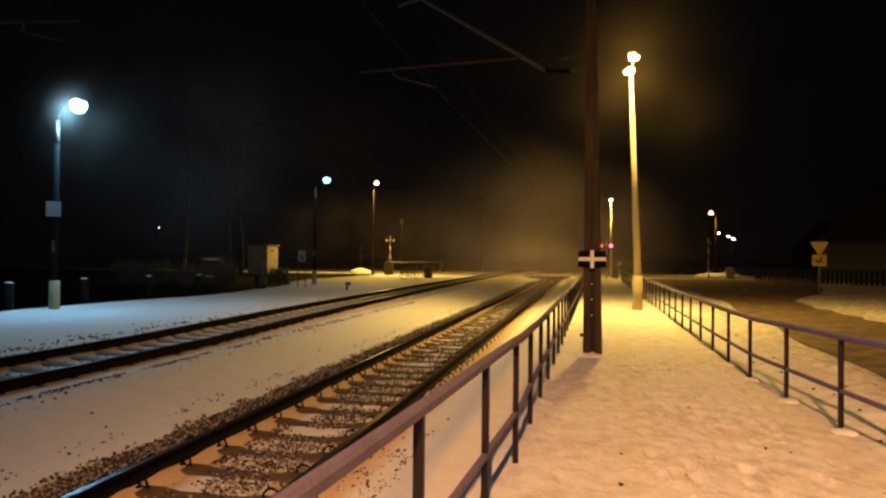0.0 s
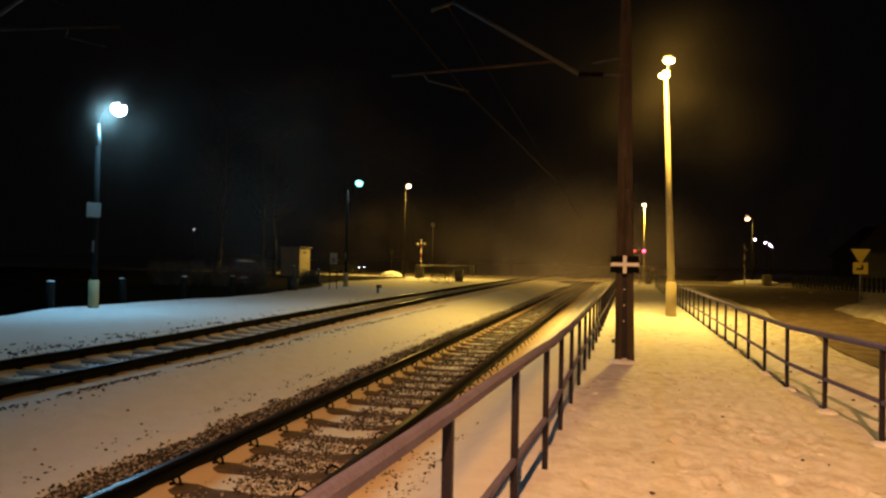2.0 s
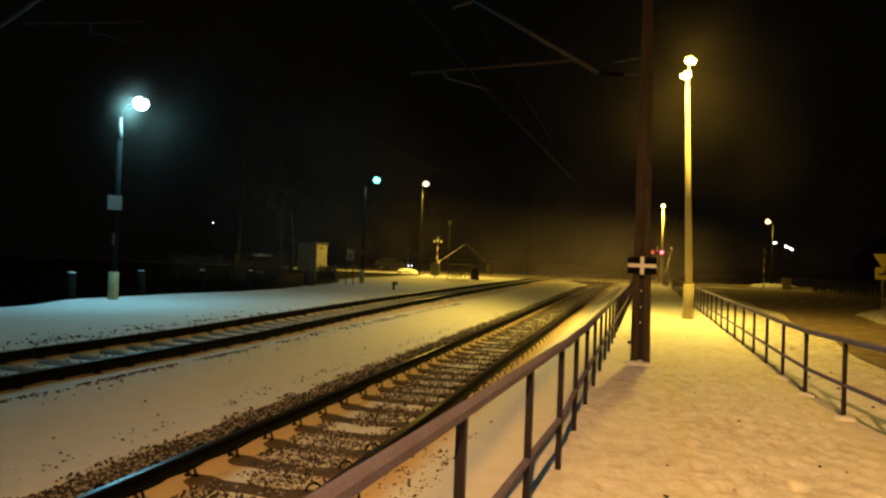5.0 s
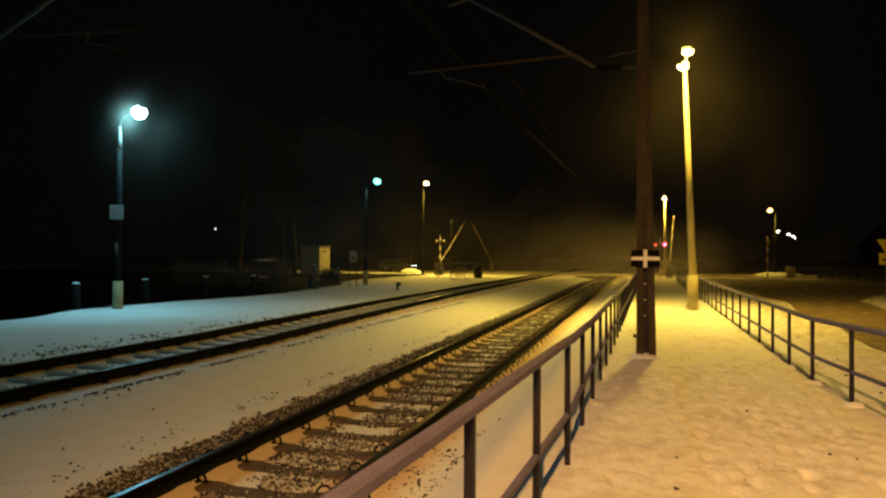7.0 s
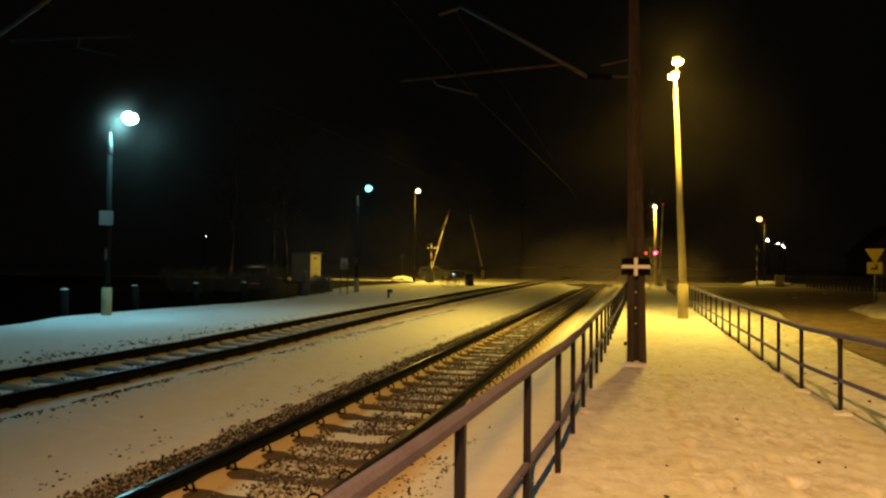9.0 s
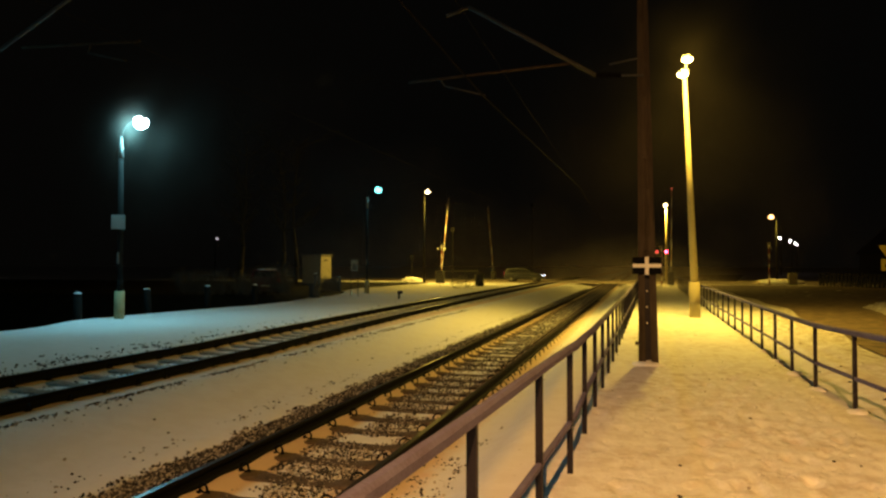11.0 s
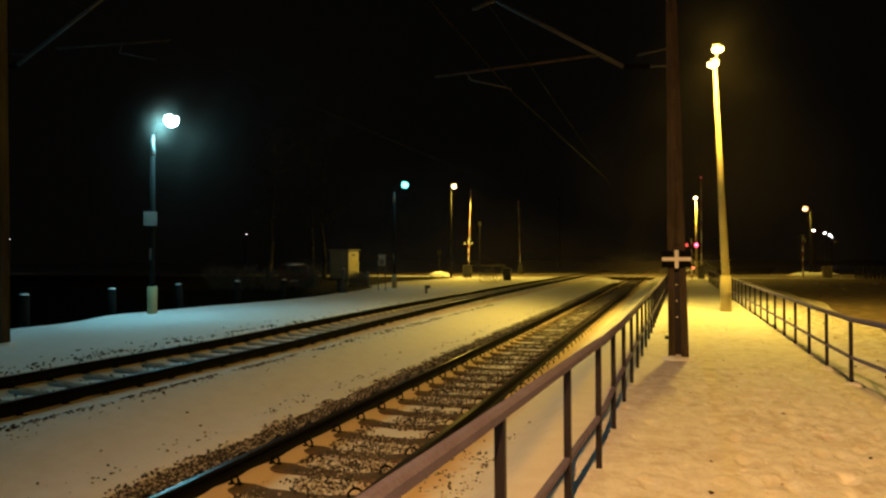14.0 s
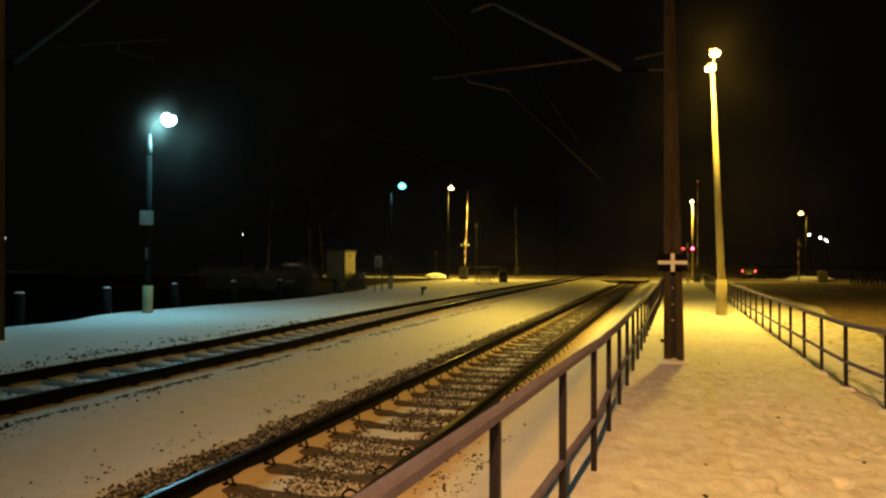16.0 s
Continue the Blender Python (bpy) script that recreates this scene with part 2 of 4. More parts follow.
def part(name, bm, mat, parent, label="", smooth=False):
    return link_mesh(name, bm, mat, parent, label, smooth)


def thing(name, x, y, z, label, category, rz=0.0, group="", kind=""):
    o = new(name)
    o.empty_display_size = 0.2
    o.matrix_basis = pose(x, y, z, 0, 0, rz)
    return tagged(o, label, category, group, kind)


def box(bm, c, s, rot=None, bevel=0.0, mat=0):
    r = bmesh.ops.create_cube(bm, size=1.0)
    vs = r["verts"]
    m = Matrix.Translation(c) @ (rot.to_4x4() if rot else Matrix.Identity(4)) @ Matrix.Diagonal((*s, 1))
    bmesh.ops.transform(bm, matrix=m, verts=vs)
    fs = list({f for v in vs for f in v.link_faces})
    for f in fs:
        f.material_index = mat
    if bevel > 0:
        es = list({e for v in vs for e in v.link_edges})
        bmesh.ops.bevel(bm, geom=es, offset=bevel, segments=2, affect="EDGES", profile=0.6)
    return bm


def rod(bm, a, b, r0, r1=None, seg=12, mat=0):
    a, b = Vector(a), Vector(b)
    r1 = r0 if r1 is None else r1
    d = b - a
    q = d.to_track_quat("Z", "Y")
    r = bmesh.ops.create_cone(bm, cap_ends=True, segments=seg, radius1=r0, radius2=r1, depth=d.length)
    m = Matrix.Translation((a + b) / 2) @ q.to_matrix().to_4x4()
    bmesh.ops.transform(bm, matrix=m, verts=r["verts"])
    for f in {f for v in r["verts"] for f in v.link_faces}:
        f.material_index = mat
        f.smooth = len(f.verts) == 4
    return bm


def tube(bm, pts, r0, r1=None, seg=8, mats=None):
    """One continuous round tube through the points."""
    pts = [Vector(p) for p in pts]
    r1 = r0 if r1 is None else r1
    rings = []
    for i, p in enumerate(pts):
        d = (pts[min(i + 1, len(pts) - 1)] - pts[max(i - 1, 0)]).normalized()
        u = d.cross(Vector((0.03, 0.02, 1))).normalized()
        v = u.cross(d).normalized()
        r = r0 + (r1 - r0) * i / (len(pts) - 1)
        rings.append([bm.verts.new(p + (u * math.cos(6.2832 * j / seg) + v * math.sin(6.2832 * j / seg)) * r) for j in range(seg)])
    for i, (a, b) in enumerate(zip(rings, rings[1:])):
        for j in range(seg):
            f = bm.faces.new((a[j], a[(j + 1) % seg], b[(j + 1) % seg], b[j]))
            f.smooth = True
            if mats:
                f.material_index = mats[i % len(mats)]
    bm.faces.new(rings[0][::-1])
    bm.faces.new(rings[-1])
    bmesh.ops.recalc_face_normals(bm, faces=bm.faces)
    return bm


def ball(bm, c, s, sub=2):
    r = bmesh.ops.create_icosphere(bm, subdivisions=sub, radius=1.0)
    bmesh.ops.transform(bm, matrix=Matrix.Translation(c) @ Matrix.Diagonal((*s, 1)), verts=r["verts"])
    for f in {f for v in r["verts"] for f in v.link_faces}:
        f.smooth = True
    return bm


def sweep(bm, pts, w, h, rounded=0.35):
    """A rectangular bar with chamfered corners along a line of points."""
    pts = [Vector(p) for p in pts]
    k = rounded
    prof = [(-1 + k, -1), (1 - k, -1), (1, -1 + k), (1, 1 - k), (1 - k, 1), (-1 + k, 1), (-1, 1 - k), (-1, -1 + k)]
    rings = []
    for i, p in enumerate(pts):
        d = (pts[min(i + 1, len(pts) - 1)] - pts[max(i - 1, 0)]).normalized()
        side = d.cross(Vector((0, 0, 1))).normalized()
        up = side.cross(d).normalized()
        rings.append([bm.verts.new(p + side * a * w / 2 + up * c * h / 2) for a, c in prof])
    for r0, r1 in zip(rings, rings[1:]):
        for j in range(8):
            bm.faces.new((r0[j], r0[(j + 1) % 8], r1[(j + 1) % 8], r1[j]))
    bm.faces.new(rings[0][::-1])
    bm.faces.new(rings[-1])
    bmesh.ops.recalc_face_normals(bm, faces=bm.faces)
    return bm


# ---- ground: one sheet of snow to the horizon ----
TRACK_A, TRACK_B = -3.035, -7.78
RAIL_A, RAIL_B = -0.16, 0.10


def smooth_step(a, b, v):
    u = min(1.0, max(0.0, (v - a) / (b - a)))
    return u * u * (3 - 2 * u)


def siding_shift(y):
    """How far the siding bends away from the straight line."""
    return -1.35 * (1 - math.exp(-max(0.0, y - 12.0) / 18.0))


def scatter_footprints():
    """Trails of shoe prints along the platform, kept by square metre."""
    rnd = random.Random(77)
    cells = collections.defaultdict(list)
    for _ in range(28):
        x, y, a = rnd.uniform(-0.1, 2.0), rnd.uniform(1.5, 9.0), rnd.uniform(-0.12, 0.12)
        for k in range(rnd.randint(6, 14)):
            side = 0.09 if k % 2 else -0.09
            px, py, turn, deep = x + side + rnd.uniform(-0.03, 0.03), y, a + rnd.uniform(-0.2, 0.2), rnd.uniform(0.010, 0.026)
            for i in (-1, 0, 1):
                for j in (-1, 0, 1):
                    cells[(int(math.floor(px)) + i, int(math.floor(py)) + j)].append((px, py, math.cos(turn), math.sin(turn), deep))
            x, y = x + 0.66 * math.sin(a), y + 0.66 * math.cos(a)
    return cells


FOOTPRINTS = scatter_footprints()


def footprint_z(x, y):
    z = 0.0
    for px, py, c, d, deep in FOOTPRINTS.get((int(math.floor(x)), int(math.floor(y))), ()):
        u, v = (x - px) * c - (y - py) * d, (x - px) * d + (y - py) * c
        r = math.hypot(u / 0.065, v / 0.15)
        if r < 1.7:
            z += -deep * smooth_step(1.05, 0.7, r) + deep * 0.45 * smooth_step(1.0, 1.2, r) * smooth_step(1.7, 1.25, r)
    return max(-0.045, min(0.024, z))


def ground_z(x, y):
    z = footprint_z(x, y) if -0.6 < x < 2.4 and 1.0 < y < 19.0 else 0.0
    # the main track lies below the platform, the siding level with it
    hollow = smooth_step(-1.05, -1.6, x) * smooth_step(-10.8, -10.0, x)
    z -= 0.25 * smooth_step(-1.05, -1.6, x) * smooth_step(-6.3, -4.7, x)
    for c, deep in ((TRACK_A, 0.10), (TRACK_B + siding_shift(y), 0.095)):
        d = abs(x - c)
        bed = smooth_step(1.55, 1.25, d)
        z -= deep * bed
        # snow blown against the rails
        z += 0.055 * smooth_step(0.50, 0.64, d) * bed * (0.9 + 0.25 * noise.noise((x * 3.0, y * 2.4, 6.0)))
    z += 0.012 * noise.noise((x * 0.9, y * 0.9, 0.3)) * (1 - 0.6 * hollow)
    z += 0.006 * noise.noise((x * 4.1, y * 4.1, 1.7))
    # beyond the far platform the bank falls into the dark
    edge = -15.5 + 0.4 * noise.noise((0.0, y * 0.25, 2.0)) - 0.9 * smooth_step(14, 18, y) + 0.7 * smooth_step(20, 27, y)
    fall = smooth_step(edge, edge - 7.0, x) * smooth_step(33.0, 27.0, y)
    z -= 9.0 * fall
    # ploughed ridge between the right railing and the road
    ridge = smooth_step(2.5, 3.1, x) * smooth_step(4.25, 3.75, x) * smooth_step(62, 55, y)
    z += ridge * (0.07 + 0.09 * noise.noise((x * 1.9, y * 1.5, 5.0)) + 0.05 * noise.noise((x * 4.5, y * 4.0, 6.0)))
    z += 0.10 * smooth_step(8.6, 9.4, x) * smooth_step(60, 50, y) * (0.6 + 0.6 * noise.noise((x * 0.8, y * 0.6, 7.0)))
    return z


def spread(parts):
    out = []
    for a, b, n in parts:
        out += [a + (b - a) * i / n for i in range(n)]
    return out + [parts[-1][1]]


def build_ground():
    xs = spread([(-1500, -200, 6), (-200, -30, 12), (-30, -17.5, 20), (-17.5, -10.5, 40), (-10.5, -6.0, 64), (-6.0, -4.4, 10), (-4.4, -1.0, 68), (-1.0, 2.6, 90), (2.6, 10.0, 60), (10, 30, 16), (30, 200, 12), (200, 1500, 6)])
    ys = spread([(-1500, -60, 8), (-60, -6, 18), (-6, 2.0, 16), (2.0, 12.0, 230), (12, 18, 80), (18, 30, 70), (30, 62, 60), (62, 130, 34), (130, 400, 12), (400, 2500, 8)])
    verts = [(x, y, ground_z(x, y)) for y in ys for x in xs]
    w = len(xs)
    faces = [(j * w + i, j * w + i + 1, (j + 1) * w + i + 1, (j + 1) * w + i) for j in range(len(ys) - 1) for i in range(w - 1)]
    me = bpy.data.meshes.new("ground")
    me.from_pydata(verts, [], faces)
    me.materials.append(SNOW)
    for p in me.polygons:
        p.use_smooth = True
    return tagged(new("ground", me), "trodden snow over the platform and track bed", "ground", kind="structure")


build_ground()


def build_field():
    """Grass on the bank and in the hollow beyond the far platform. Its near-black colour stands in for the dark there.
    """
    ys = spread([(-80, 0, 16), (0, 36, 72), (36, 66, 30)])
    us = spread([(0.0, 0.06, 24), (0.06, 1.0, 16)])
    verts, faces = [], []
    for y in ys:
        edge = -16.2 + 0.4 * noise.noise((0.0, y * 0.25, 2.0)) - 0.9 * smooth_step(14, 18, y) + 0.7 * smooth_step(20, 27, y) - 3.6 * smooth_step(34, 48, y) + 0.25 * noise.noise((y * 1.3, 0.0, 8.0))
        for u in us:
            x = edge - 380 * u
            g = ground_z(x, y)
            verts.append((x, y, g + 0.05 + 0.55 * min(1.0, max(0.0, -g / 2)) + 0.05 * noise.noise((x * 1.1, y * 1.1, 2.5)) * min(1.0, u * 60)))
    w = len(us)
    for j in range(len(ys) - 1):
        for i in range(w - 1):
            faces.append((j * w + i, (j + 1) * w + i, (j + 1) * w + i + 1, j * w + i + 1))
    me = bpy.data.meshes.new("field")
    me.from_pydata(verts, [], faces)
    me.materials.append(UNLIT_GRASS)
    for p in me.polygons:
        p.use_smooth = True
    return tagged(new("field", me), "near-black grass standing for the unlit bank beyond the platform", "ground", kind="structure")


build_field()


def build_road(name, left, right, label, mat=None):
    """A strip of packed snow between two edge lines, with a rutted surface."""
    bm = bmesh.new()
    rows = []
    n = 14
    for (xa, ya), (xb, yb) in zip(left, right):
        row = []
        for i in range(n + 1):
            u = i / n
            x, y = xa + (xb - xa) * u, ya + (yb - ya) * u
            row.append(bm.verts.new((x, y, 0.02 + max(0.0, ground_z(x, y)) + 0.012 * noise.noise((x * 1.5, y * 0.4, 3.0)))))
        rows.append(row)
    for a, b in zip(rows, rows[1:]):
        for i in range(n):
            bm.faces.new((a[i], a[i + 1], b[i + 1], b[i])).smooth = True
    bmesh.ops.recalc_face_normals(bm, faces=bm.faces)
    return tagged(link_mesh(name, bm, mat or ROAD_SNOW), label, "road", kind="structure")


def edge_line(f, a, b, n):
    return [f(a + (b - a) * i / n) for i in range(n + 1)]


build_road("road", edge_line(lambda y: (min(5.6, max(3.95, 3.3 + 0.075 * y)) + 0.12 * math.sin(y * 0.7), y), -20, 66, 90), edge_line(lambda y: (8.6 + 0.5 * math.sin(y * 0.17 + 1) + 0.4 * noise.noise((y * 0.8, 0, 3.0)) + 0.36 * max(0.0, y - 31.0), y), -20, 66, 90), "brown packed snow on the street beside the platform")


build_road("road", edge_line(lambda x: (x, 69.0 + 0.4 * math.sin(x * 0.4)), -24, 30, 60), edge_line(lambda x: (x, 86.0 + 0.4 * math.sin(x * 0.3)), -24, 30, 60), "brown packed snow on the road over the level crossing", ROAD_LIGHT)
build_road("road", edge_line(lambda u: (-24 - 46 * u, 73.0 + 12 * u), 0, 1, 40), edge_line(lambda u: (-24 - 46 * u, 86.0 + 12 * u), 0, 1, 40), "dark packed snow on the road down to the crossing")
build_road("road", edge_line(lambda u: (1 + 12 * u, 86.0 + 70 * u), 0, 1, 40), edge_line(lambda u: (11 + 10 * u, 86.0 + 68 * u), 0, 1, 40), "dark packed snow on the road leading away")


# ---- railway tracks ----
RAIL_PROFILE = [(-0.065, 0.0), (0.065, 0.0), (0.065, 0.012), (0.012, 0.035), (0.010, 0.105), (0.035, 0.118), (0.036, 0.142), (0.028, 0.15), (-0.028, 0.15), (-0.036, 0.142), (-0.035, 0.118), (-0.010, 0.105), (-0.012, 0.035), (-0.065, 0.012)]


def rail_mesh(stations, shift):
    bm = bmesh.new()
    rings = [[bm.verts.new((a + shift(y), y, z)) for a, z in RAIL_PROFILE] for y in stations]
    k = len(RAIL_PROFILE)
    for r0, r1 in zip(rings, rings[1:]):
        for j in range(k):
            f = bm.faces.new((r0[j], r0[(j + 1) % k], r1[(j + 1) % k], r1[j]))
            f.material_index = 1 if j == 7 else 0
    bm.faces.new(rings[0][::-1])
    bm.faces.new(rings[-1])
    bmesh.ops.recalc_face_normals(bm, faces=bm.faces)
    return bm


def sleeper_mesh():
    bm = bmesh.new()
    prof = [(-1.3, 0.0), (-0.45, 0.0), (-0.3, -0.025), (0.3, -0.025), (0.45, 0.0), (1.3, 0.0)]
    rings = [[bm.verts.new((x, sy * w, z + dz)) for sy, w, dz in ((-1, 0.14, -0.16), (-1, 0.12, -0.015), (-1, 0.10, 0), (1, 0.10, 0), (1, 0.12, -0.015), (1, 0.14, -0.16))] for x, z in prof]
    for a, b in zip(rings, rings[1:]):
        for j in range(6):
            bm.faces.new((a[j], a[(j + 1) % 6], b[(j + 1) % 6], b[j]))
    bm.faces.new(rings[0])
    bm.faces.new(rings[-1][::-1])
    bmesh.ops.recalc_face_normals(bm, faces=bm.faces)
    return bm


def clip_mesh(bm, x, y, z, side):
    """A spring clip: a coiled rod over a small shoulder beside the rail foot."""
    pts = []
    for i in range(13):
        a = 1.75 * math.pi * i / 12 - 0.35
        pts.append(Vector((x + side * (0.07 + 0.055 * math.cos(a)), y - 0.045 + 0.09 * i / 12, z + 0.045 + 0.05 * math.sin(a))))
    tube(bm, pts, 0.0115, seg=5)
    box(bm, (x + side * 0.02, y, z + 0.01), (0.03, 0.04, 0.03))
    return bm


def build_track(cx, top, half, pitch, label, first, count, clips, shift, sleeper):
    t = thing("railway_track", cx, 0, top - 0.15, label, "track")
    for s in (-1, 1):
        part("rail", rail_mesh(spread([(-30, 4, 4), (4, 14, 20), (14, 120, 40)]), shift), [RAIL_SIDE, RAIL_TOP], t).location = (s * half, 0, 0)
    sl = sleeper_mesh()
    me = bpy.data.meshes.new("sleeper")
    sl.to_mesh(me)
    sl.free()
    me.materials.append(sleeper)
    cm = []
    for s in (-1, 1):
        b = bmesh.new()
        clip_mesh(b, 0, 0, 0, s)
        m2 = bpy.data.meshes.new("rail_clip")
        b.to_mesh(m2)
        b.free()
        m2.materials.append(RAIL_SIDE)
        cm.append(m2)
    for i in range(count):
        o = new("sleeper", me)
        o.parent = t
        o.location = (shift(first + pitch * i), first + pitch * i, -0.004)
        if i < clips:
            for s in (-1, 1):
                for k in (0, 1):
                    c = new("rail_clip", cm[k])
                    c.parent = t
                    c.location = (s * half + (-1, 1)[k] * 0.105 + shift(first + pitch * i), first + pitch * i, 0)
    return t


build_track(TRACK_A, RAIL_A, 0.7535, 0.65, "steel rails on concrete sleepers half buried in snow", -8.45, 192, 75, lambda y: 0.0, SLEEPER)
build_track(TRACK_B, RAIL_B, 0.79, 0.61, "snow-filled siding track with dark rails", -8.2, 208, 58, siding_shift, SLEEPER_SNOWY)


def build_ballast(name, label, zones, seed):
    """Loose angular stones lying in the snow."""
    rnd = random.Random(seed)
    verts, faces = [], []
    for x0, x1, y0, y1, number, dz, bare, big in zones:
        for _ in range(number):
            x = rnd.uniform(x0, x1)
            y = y0 + (y1 - y0) * rnd.random() ** 1.5
            if noise.noise((x * 2.2, y * 2.2, 9.0)) + rnd.uniform(-0.35, 0.35) < bare:
                continue
            s = rnd.uniform(0.007, 0.021) * big
            z = ground_z(x, y) + dz + rnd.uniform(-0.2, 0.5) * s
            a = rnd.uniform(0, 6.28)
            k = len(verts)
            for j in range(4):
                r = s * rnd.uniform(0.7, 1.25)
                verts.append((x + r * math.cos(a + j * 1.57), y + r * math.sin(a + j * 1.57), z + rnd.uniform(-0.3, 0.3) * s))
            verts.append((x + rnd.uniform(-0.4, 0.4) * s, y + rnd.uniform(-0.4, 0.4) * s, z + s * rnd.uniform(0.5, 0.9)))
            verts.append((x, y, z - s))
            for j in range(4):
                faces.append((k + j, k + (j + 1) % 4, k + 4))
                faces.append((k + (j + 1) % 4, k + j, k + 5))
    me = bpy.data.meshes.new(name)
    me.from_pydata(verts, [], faces)
    me.materials.append(STONE)
    return tagged(new(name, me), label, "ballast", kind="stuff")


build_ballast("ballast", "dark crushed stones showing through snow between the rails", [
    (-3.52, -2.52, 2.5, 62, 46000, 0.010, -0.08, 1.0), (-4.38, -4.18, 2.5, 62, 30000, 0.012, -0.62, 1.05), (-4.18, -3.92, 2.5, 62, 26000, 0.016, -0.5, 1.05), (-4.48, -4.38, 2.5, 62, 4500, 0.008, 0.02, 1.0), (-1.95, -1.5, 1.5, 30, 300, 0.0, 0.15, 1.0), (-2.05, -1.6, 2.5, 7.5, 900, 0.0, 0.0, 1.1),
    (-3.52, -2.52, -9, 2.5, 8000, 0.010, -0.05, 1.0), (-4.44, -4.0, -9, 2.5, 7000, 0.010, -0.22, 1.05)], 3)
build_ballast("ballast", "scattered dark stones along the snowy siding", [
    (-9.75, -9.0, 5, 42, 3600, 0.006, 0.06, 1.5), (-10.6, -9.75, 6, 40, 900, 0.0, 0.24, 1.5), (-8.3, -7.2, 5, 45, 4200, 0.0, 0.12, 1.3), (-6.44, -6.16, 4, 26, 2600, 0.0, 0.03, 1.2), (-6.16, -5.9, 4, 16, 180, 0.0, 0.1, 1.1), (-4.95, -4.66, 3, 40, 800, 0.0, 0.12, 1.1), (-5.8, -4.95, 4, 30, 60, 0.0, 0.2, 1.2)], 4)


build_ballast("grit", "scattered dark grit and crumbs on the trodden snow", [
    (-0.4, 2.2, 3.5, 24, 110, 0.004, 0.15, 0.8), (-0.3, 2.2, 3.5, 13, 70, 0.0, 0.2, 1.2), (2.6, 4.6, 7, 40, 220, 0.004, 0.12, 1.6)], 8)


def build_clumps(label, x0, x1, y0, y1, number, seed):
    """Kicked-up lumps and footprint rims, low and rounded."""
    rnd = random.Random(seed)
    verts, faces = [], []
    for _ in range(number):
        x, y = rnd.uniform(x0, x1), y0 + (y1 - y0) * rnd.random() ** 1.3
        if noise.noise((x * 0.9, y * 0.45, 4.0)) + rnd.uniform(-0.3, 0.3) < -0.05:
            continue
        s, a, k = rnd.uniform(0.012, 0.032), rnd.uniform(0, 6.28), len(verts)
        z = ground_z(x, y)
        for ring, up in ((1.0, -0.12), (0.62, 0.36)):
            for j in range(8):
                r = s * ring * rnd.uniform(0.75, 1.25)
                u, v = r * 1.5 * math.cos(j * 0.785), r * math.sin(j * 0.785)
                verts.append((x + u * math.cos(a) - v * math.sin(a), y + u * math.sin(a) + v * math.cos(a), z + s * up))
        verts.append((x, y, z + s * 0.48))
        for j in range(8):
            q = (j + 1) % 8
            faces += [(k + j, k + q, k + 8 + q, k + 8 + j), (k + 8 + j, k + 8 + q, k + 16)]
    me = bpy.data.meshes.new("snow_lumps")
    me.from_pydata(verts, [], faces)
    me.materials.append(SNOW)
    for p in me.polygons:
        p.use_smooth = True
    return tagged(new("snow_lumps", me), label, "snow", kind="stuff")


build_clumps("low lumps of trodden snow scattered over the platform", -0.35, 2.2, 2.2, 20, 220, 21)


# ---- railings ----
def build_railing(name, label, at, stations, posts, tops, mids, feet=False):
    """at: side offset by y; stations: y of the run; posts: y of the posts; tops, mids: heights of the bars by y."""
    t = thing(name, 0, 0, 0, label, "railing")
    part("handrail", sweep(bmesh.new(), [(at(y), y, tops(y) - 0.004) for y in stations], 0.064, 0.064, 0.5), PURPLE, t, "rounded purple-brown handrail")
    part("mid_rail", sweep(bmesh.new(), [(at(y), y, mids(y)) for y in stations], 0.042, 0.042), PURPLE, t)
    for i, y in enumerate(posts):
        h = tops(y) - 0.02
        bm = bmesh.new()
        box(bm, (0, 0, h / 2 - 0.07), (0.046, 0.046, h + 0.14), bevel=0.006)
        post = part("post", bm, DARK_POST_AND_GAP, t)
        post.location = (at(y), y, 0)
        if feet and 5 < y < 30:
            r = 0.13 + 0.05 * noise.noise((y * 3.7, 1.0, 2.0))
            b2 = ball(bmesh.new(), (0.02, -0.03, -0.015), (r, r * 1.2, 0.055), 2)
            for v in b2.verts:
                v.co *= 1 + 0.3 * noise.noise(v.co * 11 + Vector((y, 0, 0)))
            part("snow_foot", b2, CAP, post, "small heap of snow at the foot", True)
    return t


def left_x(y):
    return -0.52 + 0.016 * max(0.0, y - 7.1) - 0.060 * max(0.0, 5.9 - y) - 0.004 * max(0.0, 3.0 - y) ** 2


def left_top(y):
    return 0.925 + 0.026 * min(2.7, max(0.0, 8.1 - y))


build_railing("railing", "purple-brown steel railing between platform and track", left_x, spread([(-4.0, 8.0, 24), (8.0, 58.0, 25)]), [-2.9, -1.45, 0.0, 1.45, 2.93, 4.39] + [5.63 + 1.345 * i for i in range(0, 39)], left_top, lambda y: 0.395)


def right_x(y):
    return 2.29 + 0.013 * max(0.0, y - 12.0) + 0.05 * min(10.0, max(0.0, 10.4 - y)) ** 1.2


def right_top(y):
    return 0.865 + 0.022 * min(5.0, max(0.0, 10.4 - y))


build_railing("railing", "dark steel railing between platform and street", right_x, spread([(-6.0, 10.4, 18), (10.4, 56.0, 24)]), [10.36 + 1.47 * i for i in range(-11, 31)], right_top, lambda y: 0.36 + 0.012 * max(0.0, 10.4 - y), True)


# ---- catenary masts and wires ----
def taper(bm, top=0.28, height=9.0):
    """Narrows a mast part towards its top."""
    for v in bm.verts:
        v.co.x = v.co.x * (1 + (top - 1) * max(0.0, v.co.z) / height) - 0.011 * v.co.z
    return bm


